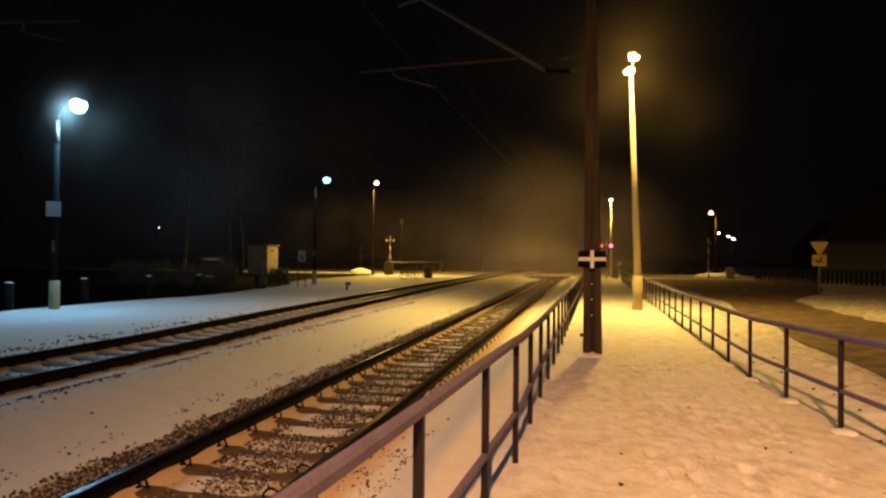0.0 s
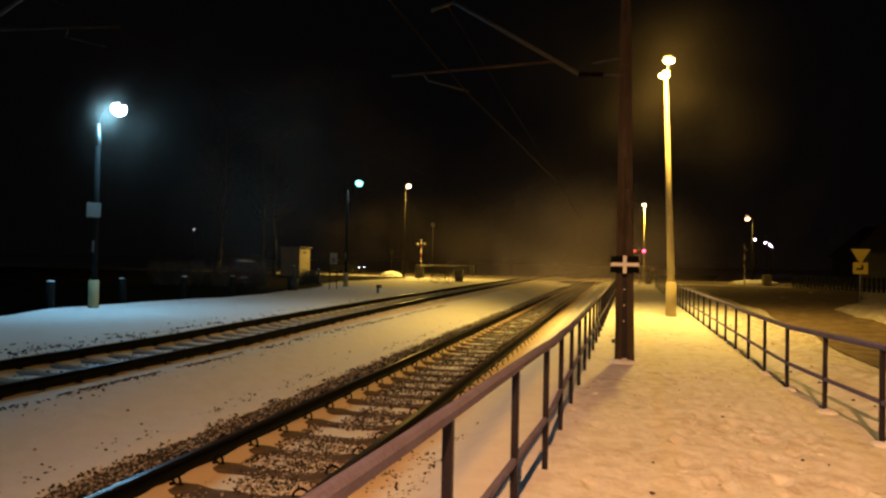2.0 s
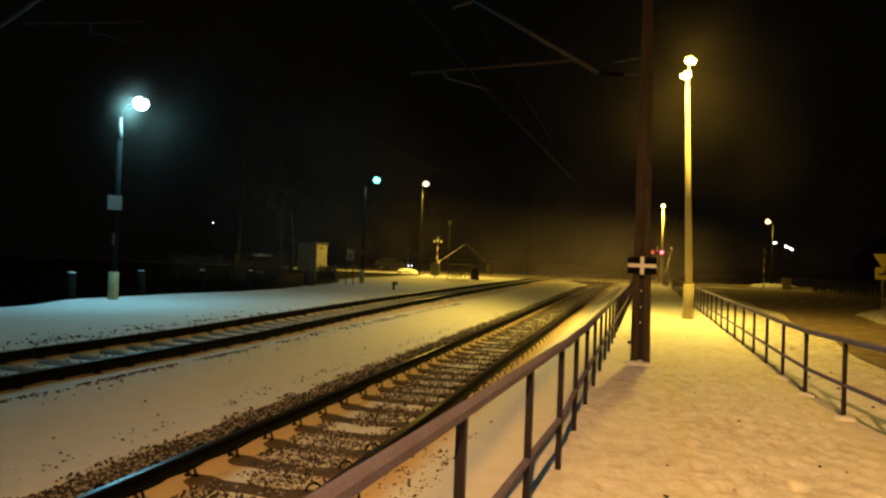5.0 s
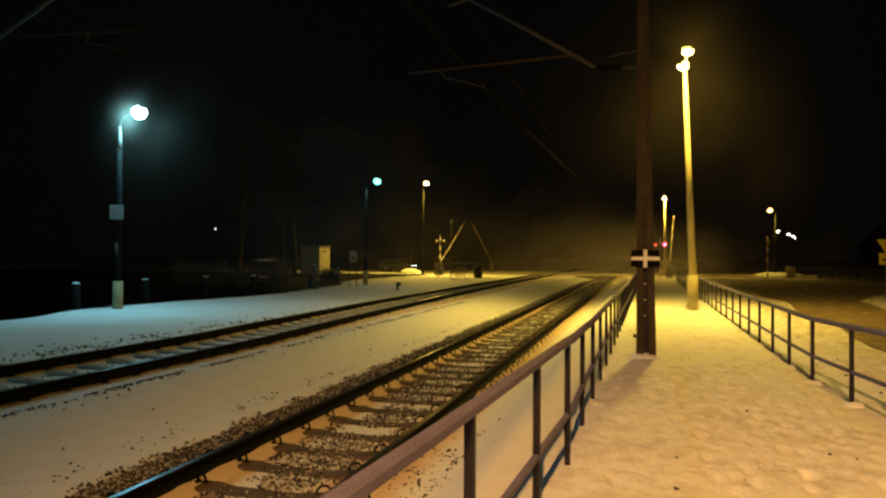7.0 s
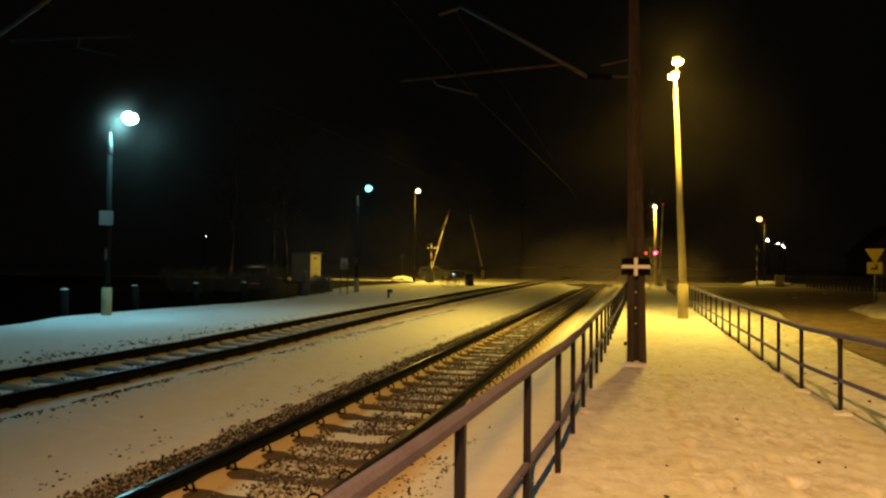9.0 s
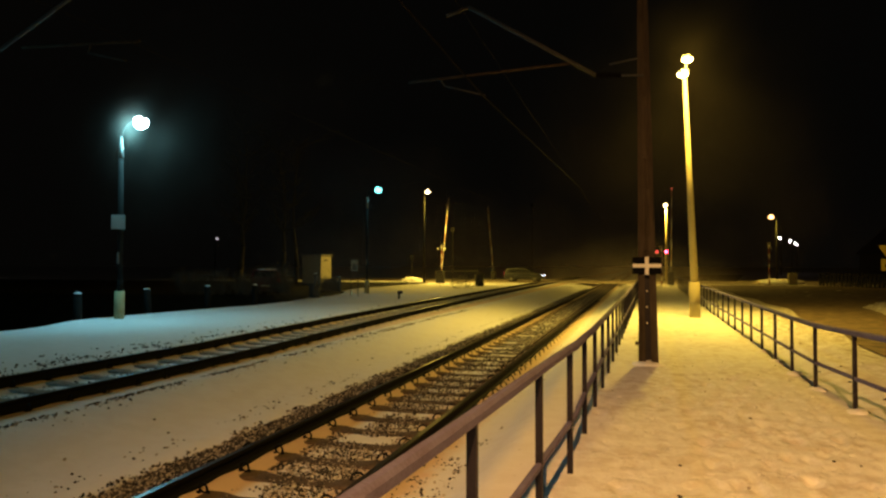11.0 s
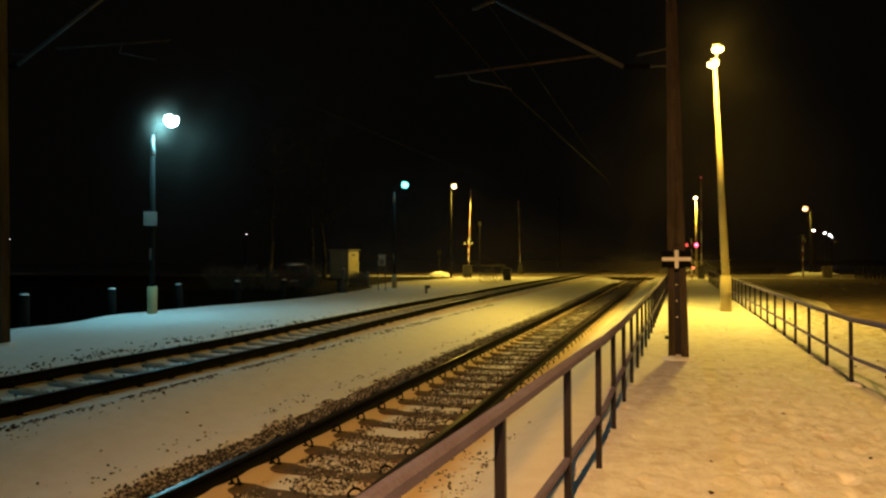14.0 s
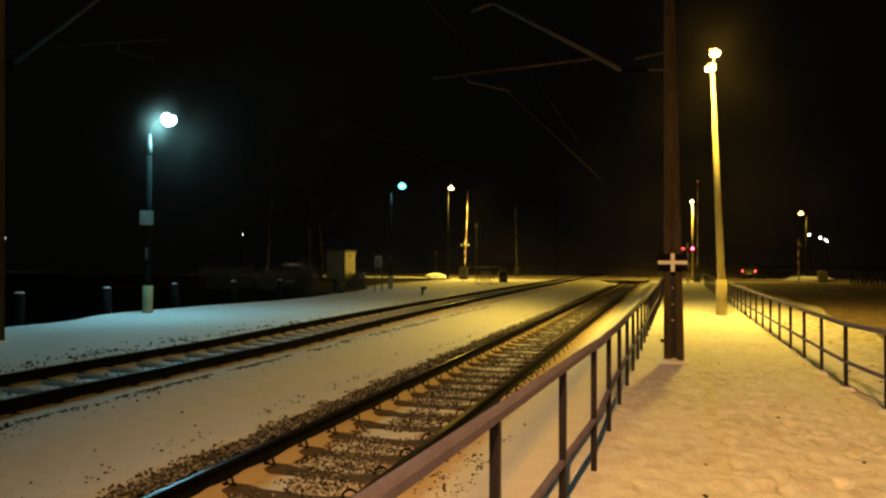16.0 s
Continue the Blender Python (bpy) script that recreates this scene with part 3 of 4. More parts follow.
def tall_box(bm, c, s, cuts=1):
    """An upright plate."""
    for i in range(cuts):
        h = s[2] / cuts
        box(bm, (c[0] + random.uniform(-0.002, 0.002), c[1], c[2] - s[2] / 2 + h * (i + 0.5)), (s[0], s[1], h * 1.002))
    return bm


def build_mast(x, y, label):
    t = thing("catenary_mast", x, y, 0, label, "mast")
    for s in (-1, 1):
        prof = [(0.045, -0.097), (0.165, -0.097), (0.165, 0.097), (0.045, 0.097), (0.045, 0.083), (0.152, 0.083), (0.152, -0.083), (0.045, -0.083)]
        bm = bmesh.new()
        rings = [[bm.verts.new((s * px, py, -0.2 + 9.2 * k / 8)) for px, py in prof] for k in range(9)]
        for a, b in zip(rings, rings[1:]):
            for q in range(8):
                bm.faces.new((a[q], a[(q + 1) % 8], b[(q + 1) % 8], b[q]))
        bm.faces.new(rings[-1])
        bmesh.ops.recalc_face_normals(bm, faces=bm.faces)
        part("channel", taper(bm), RUST, t)
    # near-black lower plate: the shade between the channels is put into its colour
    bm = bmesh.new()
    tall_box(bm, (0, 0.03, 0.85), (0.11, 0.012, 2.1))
    part("gap_shade_plate", taper(bm), DARK_POST_AND_GAP, t)
    bm = bmesh.new()
    tall_box(bm, (0, -0.060, 5.3), (0.11, 0.012, 7.2))
    part("cover_plate", taper(bm), RUST, t)
    for i in range(9):
        bm = bmesh.new()
        box(bm, (0, -0.104, 2.05 + i * 0.78), (0.17, 0.012, 0.26))
        part("batten_plate", taper(bm), RUST, t)
        for dx in (-0.06, 0.06):
            for dz in (-0.08, 0.08):
                bm = bmesh.new()
                rod(bm, (dx, -0.122, 2.05 + i * 0.78 + dz), (dx, -0.108, 2.05 + i * 0.78 + dz), 0.012, 0.015, 6)
                part("rivet", taper(bm), DARK_POST_AND_GAP, t)
    for k in range(3):
        bm = bmesh.new()
        rod(bm, (-0.02, 0.0, 0.70 + 0.27 * k), (-0.02, 0.03, 0.70 + 0.27 * k), 0.013, seg=8)
        part("bolt", bm, WHITE, t)
    bm = bmesh.new()
    box(bm, (-0.19, -0.05, 0.36), (0.05, 0.05, 0.06), bevel=0.008)
    part("earth_clamp", bm, DARK, t)
    bm = bmesh.new()
    for v in ball(bm, (0, 0, -0.02), (0.30, 0.26, 0.09), 3).verts:
        v.co += v.co * 0.15 * noise.noise(v.co * 9)
    part("snow_collar", bm, CAP, t)
    return t


near_mast = build_mast(0.155, 12.2, "rust-brown riveted steel overhead-line mast on the platform")
far_mast = build_mast(-12.75, 10.4, "dark steel overhead-line mast beside the siding")


def build_cross_sign():
    t = thing("cross_sign", 0.135, 12.055, 1.67, "black plate with a white cross fixed to the mast", "sign")
    bm = bmesh.new()
    box(bm, (0, 0, 0), (0.47, 0.02, 0.28), bevel=0.004)
    part("plate", bm, BLACK, t)
    bm = bmesh.new()
    box(bm, (0, -0.013, 0.0), (0.46, 0.006, 0.062))
    part("cross_bar", bm, WHITE, t)
    bm = bmesh.new()
    box(bm, (0, -0.017, 0.0), (0.062, 0.006, 0.30))
    part("cross_bar", bm, WHITE, t)


build_cross_sign()


def insulator(bm, a, b):
    a, b = Vector(a), Vector(b)
    for i in range(6):
        c = a + (b - a) * (i + 0.5) / 6
        d = (b - a).normalized() * 0.012
        rod(bm, c - d, c + d, 0.065, 0.045, 12)
    rod(bm, a, b, 0.03, seg=8)
    return bm


def build_cantilever(x, y, side, z0, label, steady, foot=0.85, reach=4.25):
    """The arm that carries the wires over the track, side -1 towards negative x."""
    t = thing("cantilever_arm", x, y, 0, label, "overhead line")

    def P(dx, z, dy=0.0):
        return (side * dx, dy, z)

    part("bracket_tube", rod(bmesh.new(), P(foot, z0 - 0.02), P(3.1, z0 + 1.40), 0.035), OLD_STEEL, t)
    part("top_tube", rod(bmesh.new(), P(3.1, z0 + 1.40), P(3.52, z0 + 1.28), 0.028), OLD_STEEL, t)
    part("insulator", insulator(bmesh.new(), P(foot - 0.43 if foot > 0.6 else 0.10, z0 - 0.05), P(foot, z0 - 0.02)), INSULATOR, t)
    part("stay_rod", rod(bmesh.new(), P(0.05, z0 - 0.08), P(max(0.12, foot - 0.40), z0 - 0.05), 0.02), OLD_STEEL, t)
    part("stay_rod", rod(bmesh.new(), P(0.15, z0 + 0.22), P(0.62, z0 + 0.15), 0.015), OLD_STEEL, t)
    part("registration_tube", rod(bmesh.new(), P(1.3, z0 + 0.22), P(reach, z0 + 0.10), 0.022), RUST, t)
    part("steady_arm", rod(bmesh.new(), P(steady[0], z0 + 0.13), P(steady[1], z0 - 0.02), 0.014), OLD_STEEL, t)
    part("steady_arm", rod(bmesh.new(), P(steady[1], z0 - 0.02), P(steady[2], z0 - 0.24), 0.014), OLD_STEEL, t)
    return t


build_cantilever(0.155, 12.1, -1, 4.98, "grey tubular overhead-line arm reaching over the track", (3.66, 3.55, 2.80))
build_cantilever(-12.70, 10.45, 1, 5.64, "grey tubular overhead-line arm reaching over the siding", (2.9, 2.85, 3.7), 0.30, 4.0)


def build_wire(name, label, pts, r):
    t = thing(name, 0, 0, 0, label, "wire")
    part("strand", tube(bmesh.new(), pts, r, seg=6), WIRE, t)
    return t


def span(x0, x1, y0, y1, z0, z1, sag, n=14):
    return [(x0 + (x1 - x0) * i / n, y0 + (y1 - y0) * i / n, z0 + (z1 - z0) * i / n - sag * 4 * (i / n) * (1 - i / n)) for i in range(n + 1)]


build_wire("contact_wire", "copper contact wire over the track", span(-2.3, -2.68, -45, 12.1, 4.75, 4.73, 0.0) + span(-2.68, -2.2, 12.1, 27, 4.73, 4.76, 0.0)[1:] + span(-2.2, -2.6, 27, 62, 4.76, 4.8, 0.0)[1:], 0.014)
build_wire("messenger_wire", "sagging messenger wire over the track", span(-2.8, -3.1, -45, 12.1, 6.4, 6.38, 0.5) + span(-3.1, -2.9, 12.1, 62, 6.38, 6.6, 0.35)[1:], 0.006)
build_wire("contact_wire", "copper contact wire over the siding", span(-8.1, -8.25, -45, 10.45, 5.5, 5.44, 0.0) + span(-8.25, -8.1, 10.45, 62, 5.44, 5.5, 0.0)[1:], 0.006)


# ---- lamps ----
def lantern(bm_body, bm_glass, c, length, yaw, tall=0.11):
    rot = Euler((0, 0, radians(yaw))).to_matrix()
    c = Vector(c)
    box(bm_body, c + Vector((0, 0, 0.07)), (length, 0.26, 0.10), rot, bevel=0.03)
    ball(bm_glass, c, (length * 0.42, 0.13, tall))


def build_platform_lamp(x, y, glass):
    t = thing("street_lamp", x, y, 0, "tall concrete platform lamp with two sodium lanterns", "lamp", group="platform lamps")
    part("base_sleeve", rod(bmesh.new(), (0, 0, -0.1), (0, 0, 1.15), 0.172, 0.165, 20), CONCRETE, t)
    part("pole", rod(bmesh.new(), (0, 0, 1.15), (-0.26, 0.02, 8.0), 0.125, 0.056, 20), CONCRETE, t)
    for z, dx, yaw in ((8.50, -0.17, 70), (8.02, -0.32, 110)):
        b, g = bmesh.new(), bmesh.new()
        lantern(b, g, (dx, 0.0, z), 0.43, yaw)
        body = part("lantern", b, GALV, t)
        part("lantern_glass", g, glass, body, "glowing sodium lantern glass")
    part("bracket", rod(bmesh.new(), (-0.26, 0.02, 7.95), (-0.17, 0.0, 8.58), 0.03), GALV, t)
    return t


build_platform_lamp(LAMP_X, LAMP_Y, SOD_GLOW)
build_platform_lamp(0.81, -6.35, SOD_GLOW)


def build_mercury_lamp(x, y, h, glass=None):
    t = thing("street_lamp", x, y, 0, "steel lamp post with a bluish mercury lantern on the far platform", "lamp", group="mercury lamps")
    part("base_sleeve", rod(bmesh.new(), (0, 0, -0.2), (0, 0, 0.87), 0.15, 0.15, 16), CONCRETE, t, "pale concrete sleeve")
    part("pole", rod(bmesh.new(), (0, 0, 0.87), (0, 0, h - 1.10), 0.085, 0.075, 14), POLE_DARK, t)
    # lighter than pole and arm: the lantern's light on it is in the colour
    part("spigot", rod(bmesh.new(), (0, 0, h - 1.10), (0, 0, h - 0.42), 0.088, 0.040, 12), GALV, t, "tapered spigot coloured bright as the lit part of the pole")
    pts = [(0, 0, h - 0.42), (0.03, 0, h - 0.25), (0.2, 0, h - 0.05), (0.45, 0, h + 0.06)]
    part("bent_arm", tube(bmesh.new(), pts, 0.032, 0.03, 10), POLE_DARK, t)
    b, g = bmesh.new(), bmesh.new()
    lantern(b, g, (0.72, 0, h + 0.06), 0.38, 0)
    ball(g, (0.72, 0, h), (0.23, 0.23, 0.21))
    body = part("lantern", b, GALV, t)
    part("lantern_glass", g, glass or MERC_GLOW, body, "glowing bluish lantern glass")
    bm = bmesh.new()
    box(bm, (0.0, -0.09, 1.9), (0.07, 0.02, 0.36))
    part("white_mark", bm, GALV, t)
    return t


m1 = build_mercury_lamp(-15.69, 18.07, 6.15)
bm = bmesh.new()
box(bm, (0, -0.1, 3.03), (0.40, 0.03, 0.45), Euler((0, 0, radians(38))).to_matrix(), bevel=0.01)
part("track_plate", bm, GALV, m1, "square pale plate")
build_mercury_lamp(-16.05, 39.45, 6.35, MERC_FAR)
# unseen post, assumed from the spacing of the other two
build_mercury_lamp(-15.4, -3.3, 6.15)


def build_yard_lamp(x, y, h, glass, label, dx=0.35, size=0.42, pole=POLE_DARK):
    t = thing("street_lamp", x, y, 0, label, "lamp")
    part("pole", rod(bmesh.new(), (0, 0, -0.1), (0, 0, h), 0.13, 0.07, 12), pole, t)
    part("arm", rod(bmesh.new(), (0, 0, h - 0.05), (dx, 0, h + 0.05), 0.03), POLE_DARK, t)
    b, g = bmesh.new(), bmesh.new()
    lantern(b, g, (dx, 0, h), size * 1.25, 0, size * 0.42)
    body = part("lantern", b, POLE_DARK, t)
    part("lantern_glass", g, glass, body, "glowing lantern glass")
    return t


build_yard_lamp(-20.83, 66.4, 9.2, SOD_FAR, "tall yard lamp with a sodium lantern by the crossing", 0.35, 0.5)
build_yard_lamp(2.66, 71.8, 7.8, SOD_FAR, "platform lamp by the level crossing", -0.05, 0.4, CONCRETE)
build_yard_lamp(13.75, 77.8, 6.85, ORANGE_GLOW, "street lamp glowing orange beside the road", -0.5, 0.5)
for d, dist in (((0.179, 0.983, 0.038), 150), ((0.191, 0.981, 0.034), 175), ((0.196, 0.980, 0.0315), 200), ((0.198, 0.980, 0.029), 220)):
    build_yard_lamp(d[0] * dist, d[1] * dist, 1.65 + d[2] * dist, WHITE_FAR, "distant street lamp along the road", -0.3, 0.5)
for d, dist, sz in (((-0.561, 0.827, 0.038), 140, 0.16), ((-0.770, 0.637, 0.028), 120, 0.22)):
    build_yard_lamp(d[0] * dist, d[1] * dist, 1.65 + d[2] * dist, WHITE_FAR, "small distant lamp beyond the fields", 0.3, sz)


# ---- far platform furniture ----
def build_bollard(x, y, lean):
    t = thing("bollard", x, y, 0, "dark weathered bollard with a snow cap", "bollard", group="bollards on the bank")
    bm = bmesh.new()
    rod(bm, (0, 0, -0.6), (lean, 0, 0.8), 0.14, 0.125, 14)
    part("shaft", bm, POLE_DARK, t)
    part("snow_cap", ball(bmesh.new(), (lean, 0, 0.8), (0.125, 0.125, 0.04)), CAP, t, "small cap of snow")
    return t


for x, y, lean in ((-15.95, 13.67, 0.02), (-16.67, 17.43, -0.02), (-17.31, 21.47, -0.12), (-17.67, 25.53, 0.0), (-16.9, 27.98, 0.03)):
    build_bollard(x, y, lean)


def build_hut():
    t = thing("equipment_hut", -27.1, 55.0, 0, "sheet-metal equipment hut, one face coloured as lit, with a flat overhanging roof", "hut")
    # the unlit side is put into the wall's darker colour
    bm = bmesh.new()
    box(bm, (0, 0, 1.38), (1.75, 2.1, 2.42), bevel=0.02)
    part("wall", bm, HUT_SHADED, t)
    bm = bmesh.new()
    box(bm, (0, 0, 0.08), (1.84, 2.2, 0.2), bevel=0.02)
    part("plinth", bm, DARK_CONCRETE, t)
    bm = bmesh.new()
    box(bm, (0, 0, 2.64), (2.05, 2.45, 0.09), bevel=0.02)
    part("roof", bm, GALV, t)
    # covers nearly the whole +x face; its paler colour carries the lamp light
    bm = bmesh.new()
    box(bm, (0.885, 0.0, 1.38), (0.03, 2.04, 2.34), bevel=0.008)
    lit_door_face = part("lit_door_face", bm, HUT_LIT, t)
    bm = bmesh.new()
    box(bm, (0.908, -0.1, 2.2), (0.02, 0.6, 0.12))
    part("vent_grille", bm, DARK, lit_door_face)
    bm = bmesh.new()
    box(bm, (0.91, 0.5, 1.25), (0.03, 0.04, 0.16))
    part("handle", bm, DARK, lit_door_face)


build_hut()


def build_notice(x, y):
    t = thing("notice_board", x, y, 0, "small notice board on two steel legs in the snow", "sign", rz=22)
    for s in (-0.2, 0.2):
        part("leg", rod(bmesh.new(), (s, 0, -0.1), (s, 0, 1.4), 0.025, seg=8), DARK, t)
    bm = bmesh.new()
    box(bm, (0, -0.02, 1.7), (0.40, 0.04, 0.62), bevel=0.008)
    part("board", bm, GALV, t)
    bm = bmesh.new()
    box(bm, (0, 0, 2.03), (0.52, 0.14, 0.04))
    part("cap", bm, DARK, t)
    bm = bmesh.new()
    box(bm, (0, -0.045, 1.62), (0.2, 0.01, 0.3))
    part("notice", bm, DARK_CONCRETE, t)


build_notice(-15.4, 36.0)


def build_bin(x, y, h, r, label):
    t = thing("litter_bin", x, y, 0, label, "bin")
    part("drum", rod(bmesh.new(), (0, 0, 0), (0, 0, h), r * 0.85, r, 16), DARK, t)
    part("rim", rod(bmesh.new(), (0, 0, h), (0, 0, h + 0.05), r * 1.06, r * 1.06, 16), DARK, t)


build_bin(-16.5, 33.25, 0.6, 0.3, "dark round litter bin standing in snow")
build_bin(-13.0, 57.2, 0.95, 0.42, "dark round bin near the bicycle rail")
for x, y, h, lab in ((-18.3, 40.4, 1.0, "short dark post"), (-16.9, 34.2, 1.25, "short pale post")):
    t = thing("post", x, y, 0, lab + " at the platform edge", "post")
    part("shaft", rod(bmesh.new(), (0, 0, -0.2), (0, 0, h), 0.1, 0.09, 10), DARK_CONCRETE, t)
    part("snow_cap", ball(bmesh.new(), (0, 0, h), (0.09, 0.09, 0.035)), CAP, t)

t = thing("ground_signal", -11.75, 33.2, -0.02, "small dark ground marker beside the siding", "signal")
bm = bmesh.new()
box(bm, (0, 0, 0.14), (0.1, 0.1, 0.32), bevel=0.01)
part("stem", bm, DARK, t)
bm = bmesh.new()
box(bm, (0.06, 0, 0.36), (0.28, 0.08, 0.16), bevel=0.02)
part("head", bm, DARK, t)


def build_mound(x, y, sx, sy, h, label):
    bm = ball(bmesh.new(), (0, 0, 0), (1, 1, 1), 4)
    for v in bm.verts:
        k = 1 + 0.22 * noise.noise(v.co * 2.1 + Vector((x, y, 0)))
        v.co = Vector((v.co.x * sx * k, v.co.y * sy * k, v.co.z * h * k))
    o = link_mesh("snow_mound", bm, SNOW, None, "", True)
    o.location = (x, y, -0.05)
    return tagged(o, label, "snow")


build_mound(-22.4, 67.5, 1.25, 1.2, 0.62, "ploughed heap of snow at the foot of the yard lamp")
build_mound(13.4, 74.5, 2.4, 1.2, 0.55, "ploughed heap of snow beside the road")


def build_bush(x, y, r, h, seed):
    """A leafless bush: stems that fork and fray into twigs."""
    rnd = random.Random(seed)
    verts, faces = [], []

    def stick(a, b, w0, w1):
        d = (b - a).normalized()
        u = d.orthogonal().normalized()
        v = d.cross(u)
        k = len(verts)
        for p, w in ((a, w0), (b, w1)):
            for j in range(3):
                verts.append(p + (u * math.cos(j * 2.094) + v * math.sin(j * 2.094)) * w)
        for j in range(3):
            faces.append((k + j, k + (j + 1) % 3, k + 3 + (j + 1) % 3, k + 3 + j))

    for _ in range(26):
        p = Vector((rnd.uniform(-r, r) * 0.6, rnd.uniform(-r, r) * 0.6, -0.1))
        d = Vector((rnd.uniform(-0.5, 0.5), rnd.uniform(-0.5, 0.5), 1)).normalized()
        w = 0.018
        for _ in range(4):
            q = p + d * h * rnd.uniform(0.18, 0.32)
            stick(p, q, w, w * 0.7)
            for _ in range(6):
                e = (d + Vector((rnd.uniform(-1, 1), rnd.uniform(-1, 1), rnd.uniform(-0.3, 0.8)))).normalized()
                f = q + e * rnd.uniform(0.15, 0.4)
                stick(q, f, w * 0.45, 0.003)
                for _ in range(3):
                    g = f + (e + Vector((rnd.uniform(-1, 1), rnd.uniform(-1, 1), rnd.uniform(-0.5, 0.8)))).normalized() * rnd.uniform(0.1, 0.25)
                    stick(f, g, 0.006, 0.002)
            p, w = q, w * 0.7
            d = (d + Vector((rnd.uniform(-0.5, 0.5), rnd.uniform(-0.5, 0.5), 0.1))).normalized()
    t = thing("bush", x, y, 0, "dark leafless bush beside the platform", "bush", group="bushes by the hut")
    me = bpy.data.meshes.new("crown")
    me.from_pydata(verts, [], faces)
    me.materials.append(TWIG)
    o = new("crown", me)
    o.parent = t


for i, (x, y, r, h) in enumerate(((-19.2, 34.5, 1.0, 1.2), (-22.5, 40.0, 1.2, 1.5), (-26.5, 45.5, 1.3, 1.3), (-20.6, 33.4, 1.0, 1.0), (-22.6, 33.6, 1.2, 1.1), (-24.8, 34.2, 1.2, 1.2), (-19.6, 41.5, 0.9, 0.7))):
    build_bush(x, y, r, h, i)


# ---- level crossing ----
def build_barrier(x, y, heading, lamp):
    """Returns the boom, which turns about its pivot at the drive box."""
    t = thing("crossing_barrier", x, y, 0, "level crossing barrier with a red and white boom", "barrier", rz=heading, group="crossing barriers")
    bm = bmesh.new()
    box(bm, (-0.25, 0, 0.55), (0.5, 0.55, 1.2), bevel=0.04)
    part("drive_box", bm, DARK_CONCRETE, t)
    b = tube(bmesh.new(), [(float(i), 0, 0) for i in range(9)], 0.046, 0.030, 10, (0, 1))
    boom = part("boom", b, [BOOM_WHITE, BOOM_BAND], t, "long red and white striped boom")
    bm = bmesh.new()
    box(bm, (-0.7, 0, 0), (0.7, 0.22, 0.22), bevel=0.02)
    part("counterweight", bm, DARK, boom)
    if lamp:
        part("boom_lamp", ball(bmesh.new(), (7.9, 0, 0.1), (0.09, 0.09, 0.09)), RED_DIM, boom, "small red boom lamp")
    boom.location = (0, 0, 1.25)
    return boom


BOOMS = [build_barrier(-20.0, 70.0, 81.0, False), build_barrier(-17.6, 85.0, 261.0, False), build_barrier(2.85, 66.0, 84.0, True)]


def build_warning_signal(x, y, rz, h, lit, label):
    t = thing("crossing_signal", x, y, 0, label, "signal", rz=rz)
    b = tube(bmesh.new(), [(0, 0, h * i / 8 - (0.1 if i == 0 else 0)) for i in range(9)], 0.055, seg=10, mats=(0, 1))
    part("striped_pole", b, [BOOM_RED, BOOM_WHITE], t)
    bm = bmesh.new()
    box(bm, (0, -0.06, h - 0.5), (1.1, 0.06, 0.12), bevel=0.01)
    part("crossbar", bm, DARK, t)
    for s in (-1, 1):
        b = rod(bmesh.new(), (s * 0.4, -0.16, h - 0.45), (s * 0.4, -0.05, h - 0.45), 0.17, 0.15, 16)
        head = part("signal_head", b, DARK, t)
        if lit:
            part("lens", ball(bmesh.new(), (s * 0.4, -0.17, h - 0.45), (0.15, 0.05, 0.15)), RED_GLOW if s > 0 else RED_SOFT, head, "red flashing lens")
        else:
            part("lens", ball(bmesh.new(), (s * 0.4, -0.17, h - 0.45), (0.10, 0.04, 0.10)), WHITE, head)
    part("bell", ball(bmesh.new(), (0, 0, h), (0.13, 0.13, 0.12)), GALV, t)
    return t


build_warning_signal(-21.5, 75.1, 20, 4.1, 0, "striped crossing signal post seen from behind")
build_warning_signal(2.0, 65.0, -2, 3.45, 1, "crossing signal with glowing red lamps")
build_warning_signal(12.05, 72.0, 75, 3.9, 0, "crossing signal on the street side seen edge-on")
bm = bmesh.new()
box(bm, (0, 0, 0.5), (0.75, 0.6, 1.2), bevel=0.04)
tagged(link_mesh("concrete_pillar", bm, CONCRETE), "stout concrete gate pillar beside the road", "pillar").location = (13.9, 71.2, 0)
bm = bmesh.new()
box(bm, (0, 0, 0.6), (0.8, 0.6, 1.3), bevel=0.03)
tagged(link_mesh("relay_cabinet", bm, DARK_CONCRETE), "squat grey relay cabinet at the crossing", "cabinet").location = (-18.9, 65.6, 0)
for x, y, h in ((-19.6, 73.0, 5.9), (-14.3, 96.0, 10.5), (-22.7, 68.2, 2.8)):
    t = thing("signal_post", x, y, 0, "thin dark steel post at the crossing", "post")
    part("shaft", rod(bmesh.new(), (0, 0, -0.1), (0, 0, h), 0.06, 0.05, 8), POLE_DARK, t)
    bm = bmesh.new()
    box(bm, (0, -0.05, h - 0.2), (0.4, 0.1, 0.45), bevel=0.02)
    part("plate", bm, POLE_DARK, t)


def build_bike_rail(x, y):
    t = thing("pedestrian_barrier", x, y, 0, "thin steel pedestrian rail near the crossing", "railing", rz=70)
    part("top_bar", rod(bmesh.new(), (-3, 0, 1.25), (3, 0, 1.25), 0.03, seg=8), OLD_STEEL, t)
    for i in range(4):
        part("post", rod(bmesh.new(), (-3 + 2 * i, 0, -0.1), (-3 + 2 * i, 0, 1.25), 0.03, seg=8), OLD_STEEL, t)


build_bike_rail(-15.5, 60.0)


